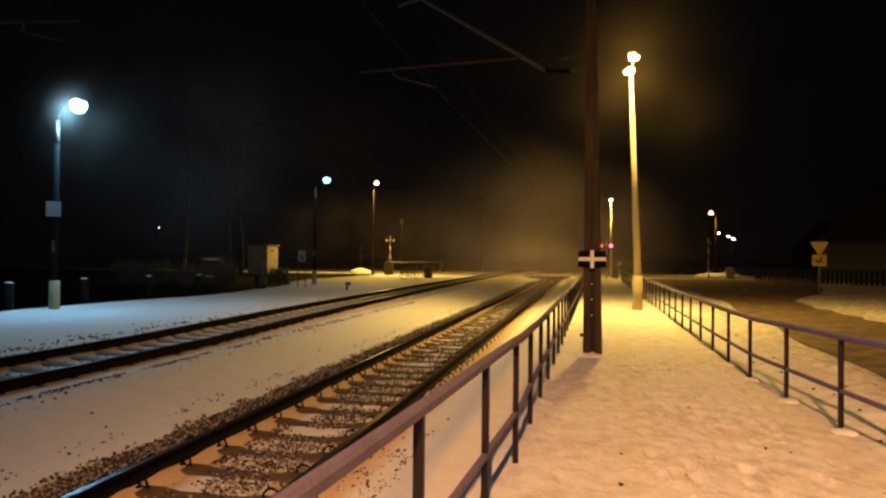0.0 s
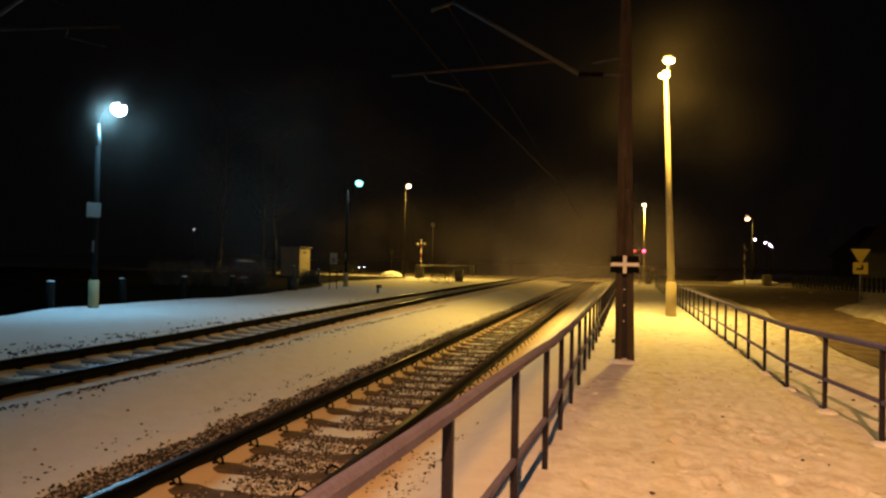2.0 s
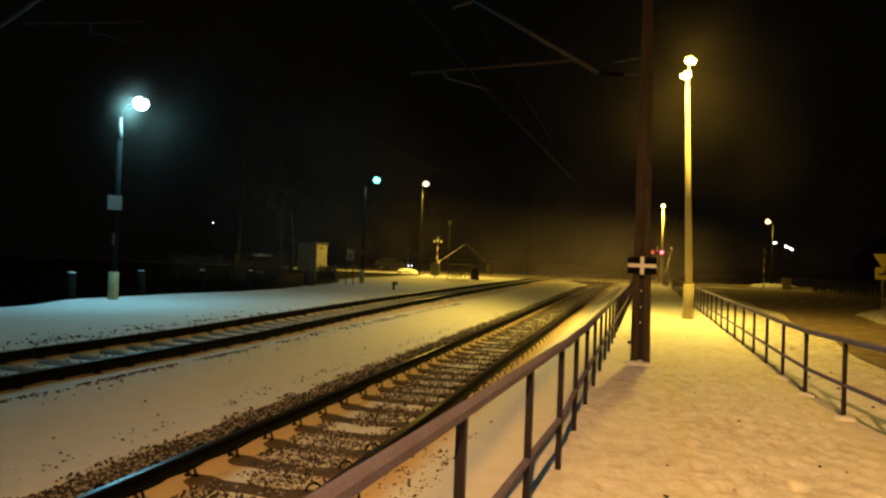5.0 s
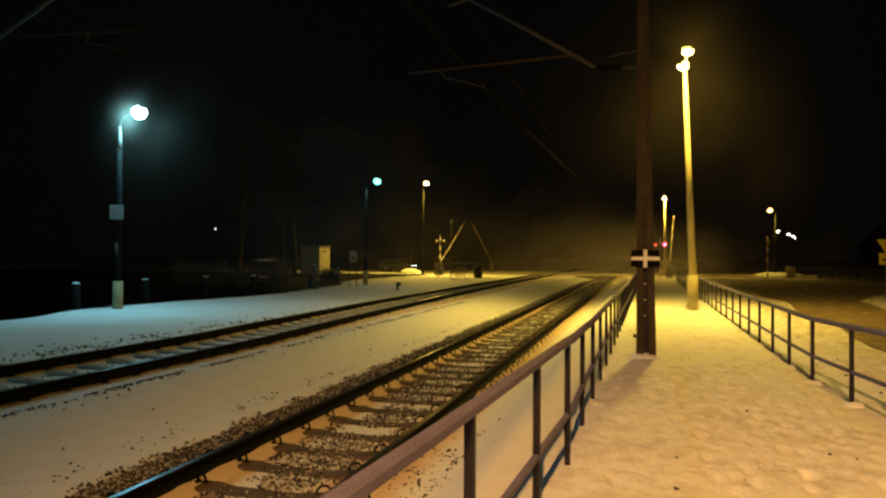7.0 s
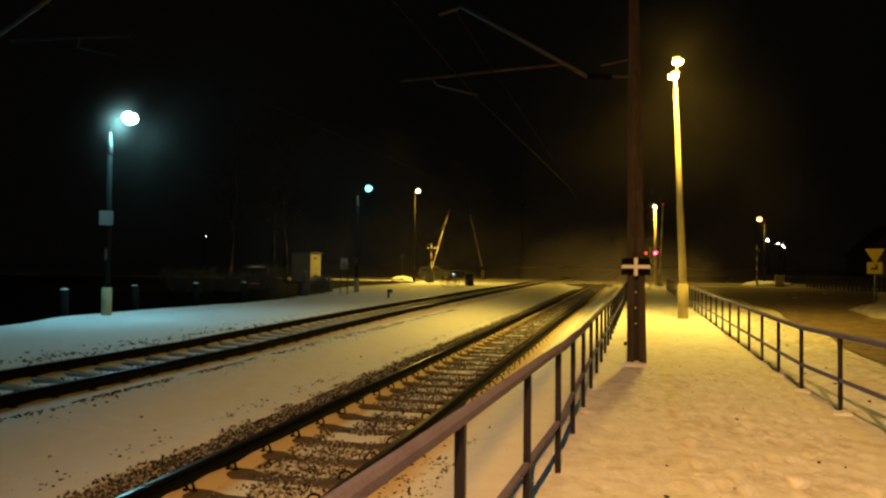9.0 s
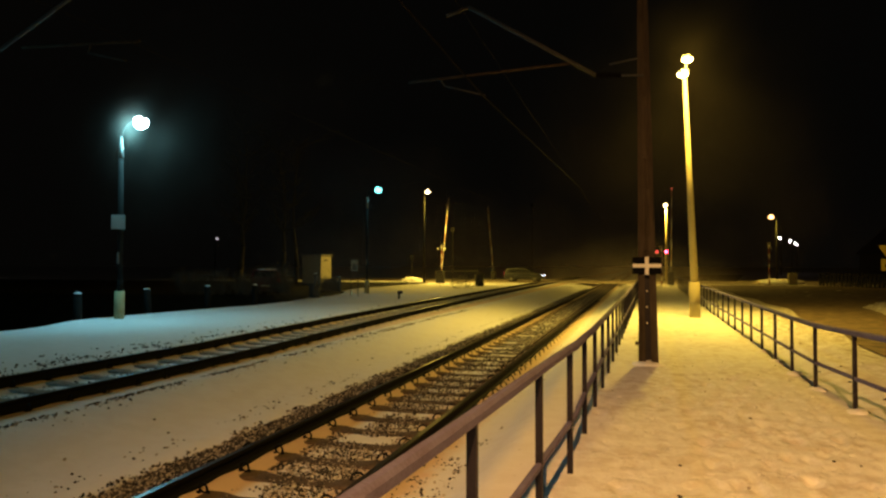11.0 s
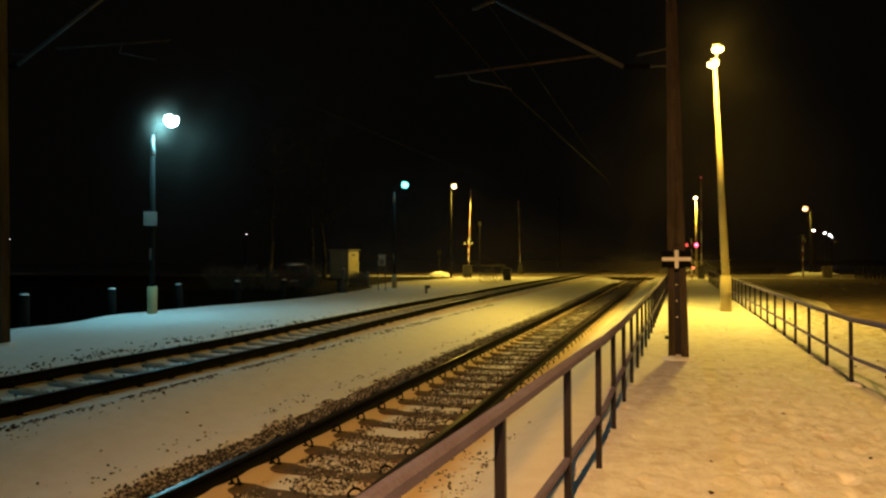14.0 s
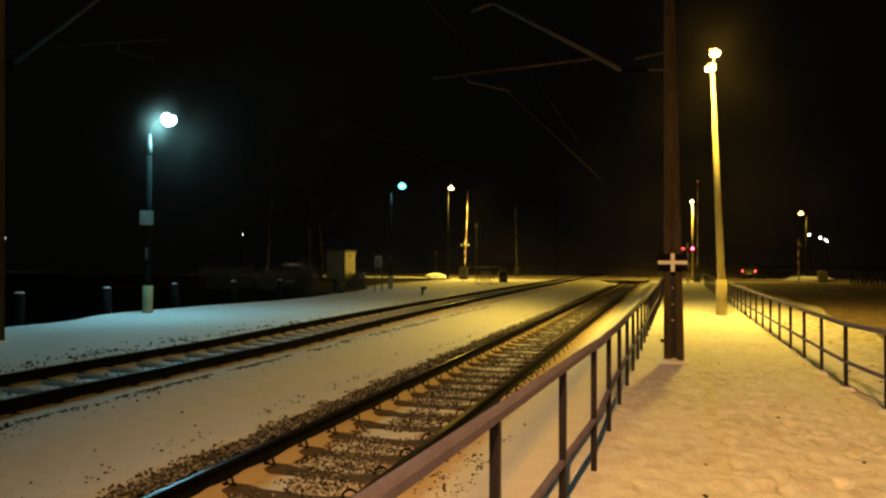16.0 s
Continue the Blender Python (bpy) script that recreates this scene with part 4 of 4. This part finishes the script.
def ring(bm, c, r, thick, n=20):
    pts = [Vector((c[0] + r * math.cos(6.2832 * i / n), c[1], c[2] + r * math.sin(6.2832 * i / n))) for i in range(n + 1)]
    return tube(bm, pts, thick, seg=6)


def build_bicycle(x, y, rz):
    t = thing("bicycle", x, y, 0, "dark bicycle parked in the snow", "bicycle", rz=rz)
    for s in (-0.52, 0.52):
        w = part("wheel", ring(bmesh.new(), (s, 0, 0.33), 0.32, 0.022), RUBBER, t)
        part("hub", rod(bmesh.new(), (s, -0.05, 0.33), (s, 0.05, 0.33), 0.03, seg=8), GALV, w)
    b = bmesh.new()
    for p, q in (((-0.52, 0, 0.33), (-0.15, 0, 0.85)), ((-0.52, 0, 0.33), (-0.05, 0, 0.3)), ((-0.05, 0, 0.3), (-0.17, 0, 0.9)), ((-0.15, 0, 0.82), (0.38, 0, 0.85)), ((-0.05, 0, 0.3), (0.38, 0, 0.8)), ((0.52, 0, 0.33), (0.36, 0, 0.98))):
        rod(b, p, q, 0.02, seg=8)
    part("frame", b, DARK, t)
    bm = bmesh.new()
    box(bm, (-0.18, 0, 0.95), (0.26, 0.14, 0.06), bevel=0.02)
    part("saddle", bm, DARK, t)
    part("handlebar", rod(bmesh.new(), (0.36, -0.28, 1.02), (0.36, 0.28, 1.02), 0.014, seg=8), GALV, t)


build_bicycle(-13.0, 51.6, 25)
build_bicycle(-13.6, 53.0, 40)


# ---- street side ----
def build_road_sign(x, y):
    t = thing("road_sign", x, y, 0, "yellow give-way triangle over a yellow road-layout plate", "sign")
    part("post", rod(bmesh.new(), (0, 0.04, -0.1), (0, 0.04, 2.6), 0.03, seg=10), GALV, t)
    bm = bmesh.new()
    tri = [(-0.42, 2.66), (0.42, 2.66), (0.0, 1.94)]
    f = [bm.verts.new((a, -0.01, z)) for a, z in tri]
    k = [bm.verts.new((a, 0.01, z)) for a, z in tri]
    bm.faces.new(f)
    bm.faces.new(k[::-1])
    for i in range(3):
        bm.faces.new((f[i], k[i], k[(i + 1) % 3], f[(i + 1) % 3]))
    bmesh.ops.recalc_face_normals(bm, faces=bm.faces)
    part("triangle_plate", bm, YELLOW, t)
    bm = bmesh.new()
    box(bm, (0, 0, 1.76), (0.64, 0.02, 0.55), bevel=0.006)
    plate = part("layout_plate", bm, YELLOW, t)
    bm = bmesh.new()
    box(bm, (-0.05, -0.014, 1.72), (0.26, 0.006, 0.09))
    box(bm, (0.075, -0.018, 1.80), (0.09, 0.006, 0.22))
    part("road_symbol", bm, BLACK, plate)


build_road_sign(11.15, 36.3)


def build_house(x, y, rz, w, d, h, ridge, label):
    t = thing("house", x, y, 0, label, "house", rz=rz)
    bm = bmesh.new()
    lo = [bm.verts.new((sx * w / 2, sy * d / 2, -0.2)) for sx, sy in ((-1, -1), (1, -1), (1, 1), (-1, 1))]
    hi = [bm.verts.new((sx * w / 2, sy * d / 2, h)) for sx, sy in ((-1, -1), (1, -1), (1, 1), (-1, 1))]
    a, b = bm.verts.new((0, -d / 2, ridge)), bm.verts.new((0, d / 2, ridge))
    for i in (1, 3):
        bm.faces.new((lo[i], lo[(i + 1) % 4], hi[(i + 1) % 4], hi[i]))
    bm.faces.new((lo[0], lo[1], hi[1], a, hi[0]))
    bm.faces.new((lo[2], lo[3], hi[3], b, hi[2]))
    bmesh.ops.recalc_face_normals(bm, faces=bm.faces)
    part("wall", bm, PLASTER, t)
    for s in (-1, 1):
        ln = math.hypot(w / 2, ridge - h) + 0.6
        ang = math.atan2(ridge - h, w / 2)
        bm = bmesh.new()
        box(bm, (s * (w / 4 + 0.15), 0, (h + ridge) / 2 - 0.05), (ln, d + 0.9, 0.16), Euler((0, s * ang, 0)).to_matrix())
        part("roof", bm, ROOF, t)
    for k in (-1, 1):
        bm = bmesh.new()
        box(bm, (k * w * 0.22, -d / 2 - 0.01, 1.7), (1.1, 0.08, 1.3))
        wn = part("window", bm, WHITE, t)
        bm = bmesh.new()
        box(bm, (k * w * 0.22, -d / 2 - 0.055, 1.7), (0.95, 0.02, 1.15))
        part("pane", bm, WINDOW, wn)
    return t


build_house(28.5, 66.0, 15, 11.0, 12.0, 3.6, 9.0, "dark gabled house behind the street")
build_house(40.0, 120.0, 10, 10.0, 11.0, 4.0, 8.5, "dark gabled house far down the street")


def build_fence(x0, y0, x1, y1):
    t = thing("fence", 0, 0, 0, "low dark garden fence along the street", "fence")
    n = int(math.hypot(x1 - x0, y1 - y0) / 0.5)
    ang = math.atan2(y1 - y0, x1 - x0)
    rot = Euler((0, 0, ang)).to_matrix()
    for i in range(n + 1):
        u = i / n
        bm = bmesh.new()
        box(bm, (0, 0, 0.55), (0.3, 0.03, 1.2), rot)
        part("slat", bm, POLE_DARK, t).location = (x0 + (x1 - x0) * u, y0 + (y1 - y0) * u, 0)
    c = ((x0 + x1) / 2, (y0 + y1) / 2)
    for z in (0.35, 0.95):
        bm = bmesh.new()
        box(bm, (c[0], c[1], z), (math.hypot(x1 - x0, y1 - y0), 0.05, 0.07), rot)
        part("rail", bm, POLE_DARK, t)


build_fence(15.5, 68.0, 21.0, 52.0)


def build_tree(x, y, h, seed):
    """A bare winter tree: tapered trunk, limbs, and a crown of twigs."""
    rnd = random.Random(seed)
    t = thing("tree", x, y, -0.1, "tall bare tree standing in the dark", "tree", group="bare trees")
    trunk = bmesh.new()
    p, w, nodes = Vector((0, 0, -0.2)), 0.24, []
    for k in range(7):
        q = p + Vector((rnd.uniform(-0.25, 0.25), rnd.uniform(-0.25, 0.25), h / 7))
        rod(trunk, p, q, w, w * 0.8, 9)
        p, w = q, w * 0.8
        nodes.append((p.copy(), w))
    part("trunk", trunk, BARK, t)
    crown = bmesh.new()
    for q, w in nodes[2:]:
        for _ in range(4):
            a = q.copy()
            d = Vector((rnd.uniform(-1, 1), rnd.uniform(-1, 1), rnd.uniform(0.1, 0.9))).normalized()
            ww = w * 0.5
            for _ in range(4):
                b = a + d * h * rnd.uniform(0.04, 0.075)
                rod(crown, a, b, ww, ww * 0.7, 5)
                for _ in range(4):
                    e = (d + Vector((rnd.uniform(-1, 1), rnd.uniform(-1, 1), rnd.uniform(-0.4, 0.7)))).normalized()
                    rod(crown, b, b + e * rnd.uniform(0.4, 1.1), ww * 0.35, 0.006, 4)
                a, ww = b, ww * 0.7
                d = (d + Vector((rnd.uniform(-0.4, 0.4), rnd.uniform(-0.4, 0.4), 0.15))).normalized()
    part("crown", crown, BARK, t)


for i, (x, y, h) in enumerate(((-29.0, 45.5, 12.0), (-27.5, 50.0, 11.0), (-30.5, 57.5, 13.0), (-38.0, 60.0, 12.0))):
    build_tree(x, y, h, 20 + i)


# ---- cars ----
def build_car(x, y, z, rz, paint, label, lights):
    """An estate car, nose towards +x of its own space, origin on the ground under its middle."""
    t = thing("car", x, y, z, label, "car", rz=rz)
    side = [(-2.1, 0.35), (-2.12, 0.75), (-2.05, 1.0), (-1.85, 1.42), (-1.2, 1.47), (0.2, 1.46), (0.95, 0.98), (1.85, 0.86), (2.1, 0.66), (2.1, 0.33), (1.75, 0.25), (-1.8, 0.25)]
    bm = bmesh.new()
    rows = []
    for yy, k in ((-0.83, 0.86), (-0.78, 0.97), (0.0, 1.0), (0.78, 0.97), (0.83, 0.86)):
        row = []
        for px, pz in side:
            inset = max(0.0, pz - 0.95) * 0.35
            s = 1 if yy > 0 else -1
            row.append(bm.verts.new((px * (0.985 if abs(yy) > 0.8 else 1), yy - (s * inset if yy else 0), 0.25 + (pz - 0.25) * (0.985 if abs(yy) > 0.8 else 1))))
        rows.append(row)
    n = len(side)
    for a, b in zip(rows, rows[1:]):
        for j in range(n):
            bm.faces.new((a[j], a[(j + 1) % n], b[(j + 1) % n], b[j]))
    bm.faces.new(rows[0])
    bm.faces.new(rows[-1][::-1])
    bmesh.ops.recalc_face_normals(bm, faces=bm.faces)
    part("body", bm, paint, t)
    for s in (-1, 1):
        bm = bmesh.new()
        f = [bm.verts.new((px, s * (0.845 - (pz - 0.95) * 0.35), pz)) for px, pz in ((-1.7, 1.0), (0.75, 1.0), (0.2, 1.38), (-1.6, 1.38))]
        bm.faces.new(f)
        r = bmesh.ops.extrude_face_region(bm, geom=bm.faces[:])
        bmesh.ops.translate(bm, vec=(0, -s * 0.03, 0), verts=[v for v in r["geom"] if isinstance(v, bmesh.types.BMVert)])
        bmesh.ops.recalc_face_normals(bm, faces=bm.faces)
        part("side_window", bm, CAR_GLASS, t)
    for px, pz, ang, nm in ((-1.97, 1.22, -63, "rear_window"), (0.6, 1.22, 33, "windscreen")):
        bm = bmesh.new()
        box(bm, (px, 0, pz), (0.66 if px > 0 else 0.38, 1.25, 0.02), Euler((0, radians(ang), 0)).to_matrix())
        part(nm, bm, CAR_GLASS, t)
    for wx in (-1.3, 1.3):
        for s in (-1, 1):
            w = part("wheel", rod(bmesh.new(), (wx, s * 0.66, 0.31), (wx, s * 0.86, 0.31), 0.31, 0.31, 20), RUBBER, t)
            part("rim", rod(bmesh.new(), (wx, s * 0.84, 0.31), (wx, s * 0.875, 0.31), 0.19, 0.17, 14), GALV, w)
    for s in (-1, 1):
        part("headlight", ball(bmesh.new(), (2.06, s * 0.6, 0.68), (0.06, 0.14, 0.09)), HEAD_GLOW if lights else WHITE, t, "bright headlight" if lights else "")
        bm = bmesh.new()
        box(bm, (-2.09, s * 0.68, 0.84), (0.05, 0.20, 0.16), bevel=0.015)
        part("tail_light", bm, TAIL_GLOW if lights else RED, t, "glowing red tail light" if lights else "")
    if not lights:
        part("roof_snow", ball(bmesh.new(), (-0.5, 0, 1.46), (1.15, 0.62, 0.07)), CAP, t, "snow lying on the roof")
    bm = bmesh.new()
    box(bm, (-2.13, 0, 0.55), (0.02, 0.5, 0.11))
    part("rear_plate", bm, WHITE, t)
    return t


moving_car = build_car(-52, 114, 0.02, -35, CAR_PAINT, "dark estate car crossing the tracks with its lights on", True)
build_car(-21.3, 36.5, 0.0, 120, CAR_RED, "dark red car parked beside the equipment hut", False)


# ---- snow dust whirled up behind a train that has passed, and lantern halos ----
def veil_material(name, thickness):
    """Thin drifting snow and lantern halos: lets most light through, scatters a little both ways, frays out towards its
    rim.
    """
    m = bpy.data.materials.new(name)
    m.use_nodes = True
    n, l = m.node_tree.nodes, m.node_tree.links
    n.remove(n["Principled BSDF"])
    out = n["Material Output"]
    co = n.new("ShaderNodeTexCoord")
    off = n.new("ShaderNodeVectorMath")
    off.operation = "MULTIPLY_ADD"
    off.inputs[1].default_value, off.inputs[2].default_value = (2, 0, 2), (-1, 0, -1)
    l.new(co.outputs["Generated"], off.inputs[0])
    ln = n.new("ShaderNodeVectorMath")
    ln.operation = "LENGTH"
    l.new(off.outputs[0], ln.inputs[0])
    fade = n.new("ShaderNodeMapRange")
    fade.interpolation_type = "SMOOTHERSTEP"
    fade.inputs["From Min"].default_value, fade.inputs["From Max"].default_value = 1.0, 0.0
    l.new(ln.outputs["Value"], fade.inputs["Value"])
    nz = n.new("ShaderNodeTexNoise")
    nz.inputs["Scale"].default_value, nz.inputs["Detail"].default_value = 0.28, 4
    l.new(co.outputs["Object"], nz.inputs["Vector"])
    cl = n.new("ShaderNodeMapRange")
    cl.inputs["From Min"].default_value, cl.inputs["From Max"].default_value = 0.30, 0.70
    cl.inputs["To Min"].default_value, cl.inputs["To Max"].default_value = 0.25, 1.3
    l.new(nz.outputs["Fac"], cl.inputs["Value"])
    k = n.new("ShaderNodeMath")
    k.operation = "MULTIPLY"
    l.new(fade.outputs[0], k.inputs[0])
    l.new(cl.outputs[0], k.inputs[1])
    k2 = n.new("ShaderNodeMath")
    k2.operation = "MULTIPLY"
    k2.inputs[1].default_value = thickness
    l.new(k.outputs[0], k2.inputs[0])
    clear, front, back = n.new("ShaderNodeBsdfTransparent"), n.new("ShaderNodeBsdfDiffuse"), n.new("ShaderNodeBsdfTranslucent")
    # the warmth of the sodium light is put into the snow's own colour
    for b in (front, back):
        b.inputs["Color"].default_value = (0.95, 0.80, 0.70, 1)
    both, mix = n.new("ShaderNodeMixShader"), n.new("ShaderNodeMixShader")
    l.new(front.outputs[0], both.inputs[1])
    l.new(back.outputs[0], both.inputs[2])
    l.new(k2.outputs[0], mix.inputs[0])
    l.new(clear.outputs[0], mix.inputs[1])
    l.new(both.outputs[0], mix.inputs[2])
    l.new(mix.outputs[0], out.inputs["Surface"])
    return m


VEIL = veil_material("drifting_snow", 0.16)
VEIL_THIN = veil_material("thin_hanging_snow", 0.030)
VEIL_LAMP = veil_material("lamp_halo", 0.010)
VEIL_BROAD = veil_material("broad_settling_snow", 0.022)
VEIL_NEAR = veil_material("near_settling_snow", 0.0065)
VEIL_SOFT = veil_material("soft_lamp_halo", 0.0017)
VEIL_WIDE = veil_material("wide_lamp_halo", 0.0075)
VEIL_CORE = veil_material("lamp_bloom", 0.030)


def build_veil(x, y, z, sx, sz, wave, mat, seed):
    """One billowing sheet, wavy in depth, for drifting snow and for lantern halos."""
    bm = bmesh.new()
    nx, nz = 26, 18
    rows = []
    for j in range(nz + 1):
        row = []
        for i in range(nx + 1):
            a, c = (2 * i / nx - 1) * sx, (2 * j / nz - 1) * sz
            row.append(bm.verts.new((a, wave * noise.noise((a * 0.3 / wave, c * 0.3 / wave, seed * 3.1)), c)))
        rows.append(row)
    for a, b in zip(rows, rows[1:]):
        for i in range(nx):
            bm.faces.new((a[i], a[i + 1], b[i + 1], b[i])).smooth = True
    o = link_mesh("snow_and_halo_veil", bm, mat)
    o.location = (x, y, z)
    return tagged(o, "thin veil for whirled-up snow and for lantern halos", "snow dust", kind="stuff")


# x, y, z, half width, half height, then drift per second
DRIFT = [
    (-1.5, 29.5, 2.6, 6.0, 5.0, 0.20, 0.9, -0.42), (-3.0, 38.0, 3.0, 9.5, 6.5, 0.30, 1.3, -0.44), (-4.5, 50.0, 3.4, 14.0, 7.5, 0.30, 1.6, -0.46),
    (-12.5, 22.5, 5.0, 8.0, 6.0, 0.10, 0.5, -0.22), (0.0, 21.6, 5.0, 9.0, 8.0, 0.06, 0.0, -0.30), (-8.0, 57.0, 5.0, 36.0, 11.0, 0.20, 0.1, -0.60),
]
DUST = [build_veil(x, y, z, sx, sz, 1.2, (VEIL, VEIL, VEIL, VEIL_THIN, VEIL_NEAR, VEIL_BROAD)[i], i) for i, (x, y, z, sx, sz, *_) in enumerate(DRIFT)]
# thin sheets added round the lanterns, where they stay, to imitate the lamps' bloom
build_veil(-14.75, 17.62, 6.05, 2.8, 2.8, 0.1, VEIL_LAMP, 11)
build_veil(-14.9, 17.55, 6.05, 1.1, 1.1, 0.05, VEIL_CORE, 13)
build_veil(-14.5, 18.9, 6.0, 9.0, 6.5, 0.2, VEIL_WIDE, 14)
build_veil(1.4, 22.3, 7.6, 7.0, 6.0, 0.2, VEIL_SOFT, 15)


def motions():
    # the car: seconds, x, y, heading
    drive = [
        (0.0, -43.3, 87.5, -24), (0.5, -40.4, 85.0, -20), (1.0, -37.5, 84.0, -14), (1.5, -35.1, 83.0, -11), (2, -33.2, 82.0, -8), (2.5, -31.6, 81.6, -7),
        (3, -30.5, 81.2, -7), (3.5, -29.8, 80.9, -6), (4, -29.1, 80.5, -2), (6.5, -28.2, 79.7, 0), (7, -28.1, 79.5, 1), (7.5, -27.2, 79.2, 2),
        (8, -25.8, 79.0, 3), (8.5, -24.2, 78.4, 3), (8.8, -22.5, 78.0, 2), (9.2, -20.7, 77.5, 2),
        (10.2, -15.8, 75.6, -6), (11.3, -10.4, 73.8, -4),
        (12.0, -7.2, 73.4, 2), (12.3, -5.9, 73.5, 9), (12.6, -4.3, 73.7, 20), (13.0, -2.0, 74.3, 30), (13.3, -0.5, 75.1, 40), (13.6, 0.9, 76.2, 48), (14.0, 3.1, 77.9, 56),
        (14.6, 5.1, 80.8, 64), (14.9, 7.1, 82.0, 65), (15.2, 8.0, 83.2, 66), (15.5, 8.8, 84.5, 67), (15.8, 9.5, 85.8, 68), (16.0, 9.9, 86.6, 68),
    ]
    walk(moving_car, [(t, pose(x, y, 0.03, 0, 0, a)) for t, x, y, a in drive])
    # the snow dust drifts along the tracks and sinks
    for cloud, (x, y, z, sx, sz, vx, vy, vz) in zip(DUST, DRIFT):
        walk(cloud, [(t, pose(x + vx * t, y + vy * t, z + vz * t)) for t in (0.0, 4.0, 8.0, 12.0, 16.0)])
    rise = [(0.0, 0.0), (3.0, 0.0), (3.5, 4.0), (4.0, 8.0), (6.3, 29.0), (7.0, 35.0), (8.0, 46.0), (9.0, 56.0), (10.2, 69.0), (11.3, 80.0), (12.5, 86.0), (16.0, 86.0)]
    for boom in BOOMS:
        walk(boom, [(t, pose(0, 0, 1.25, 0, -a, 0)) for t, a in rise])


motions()
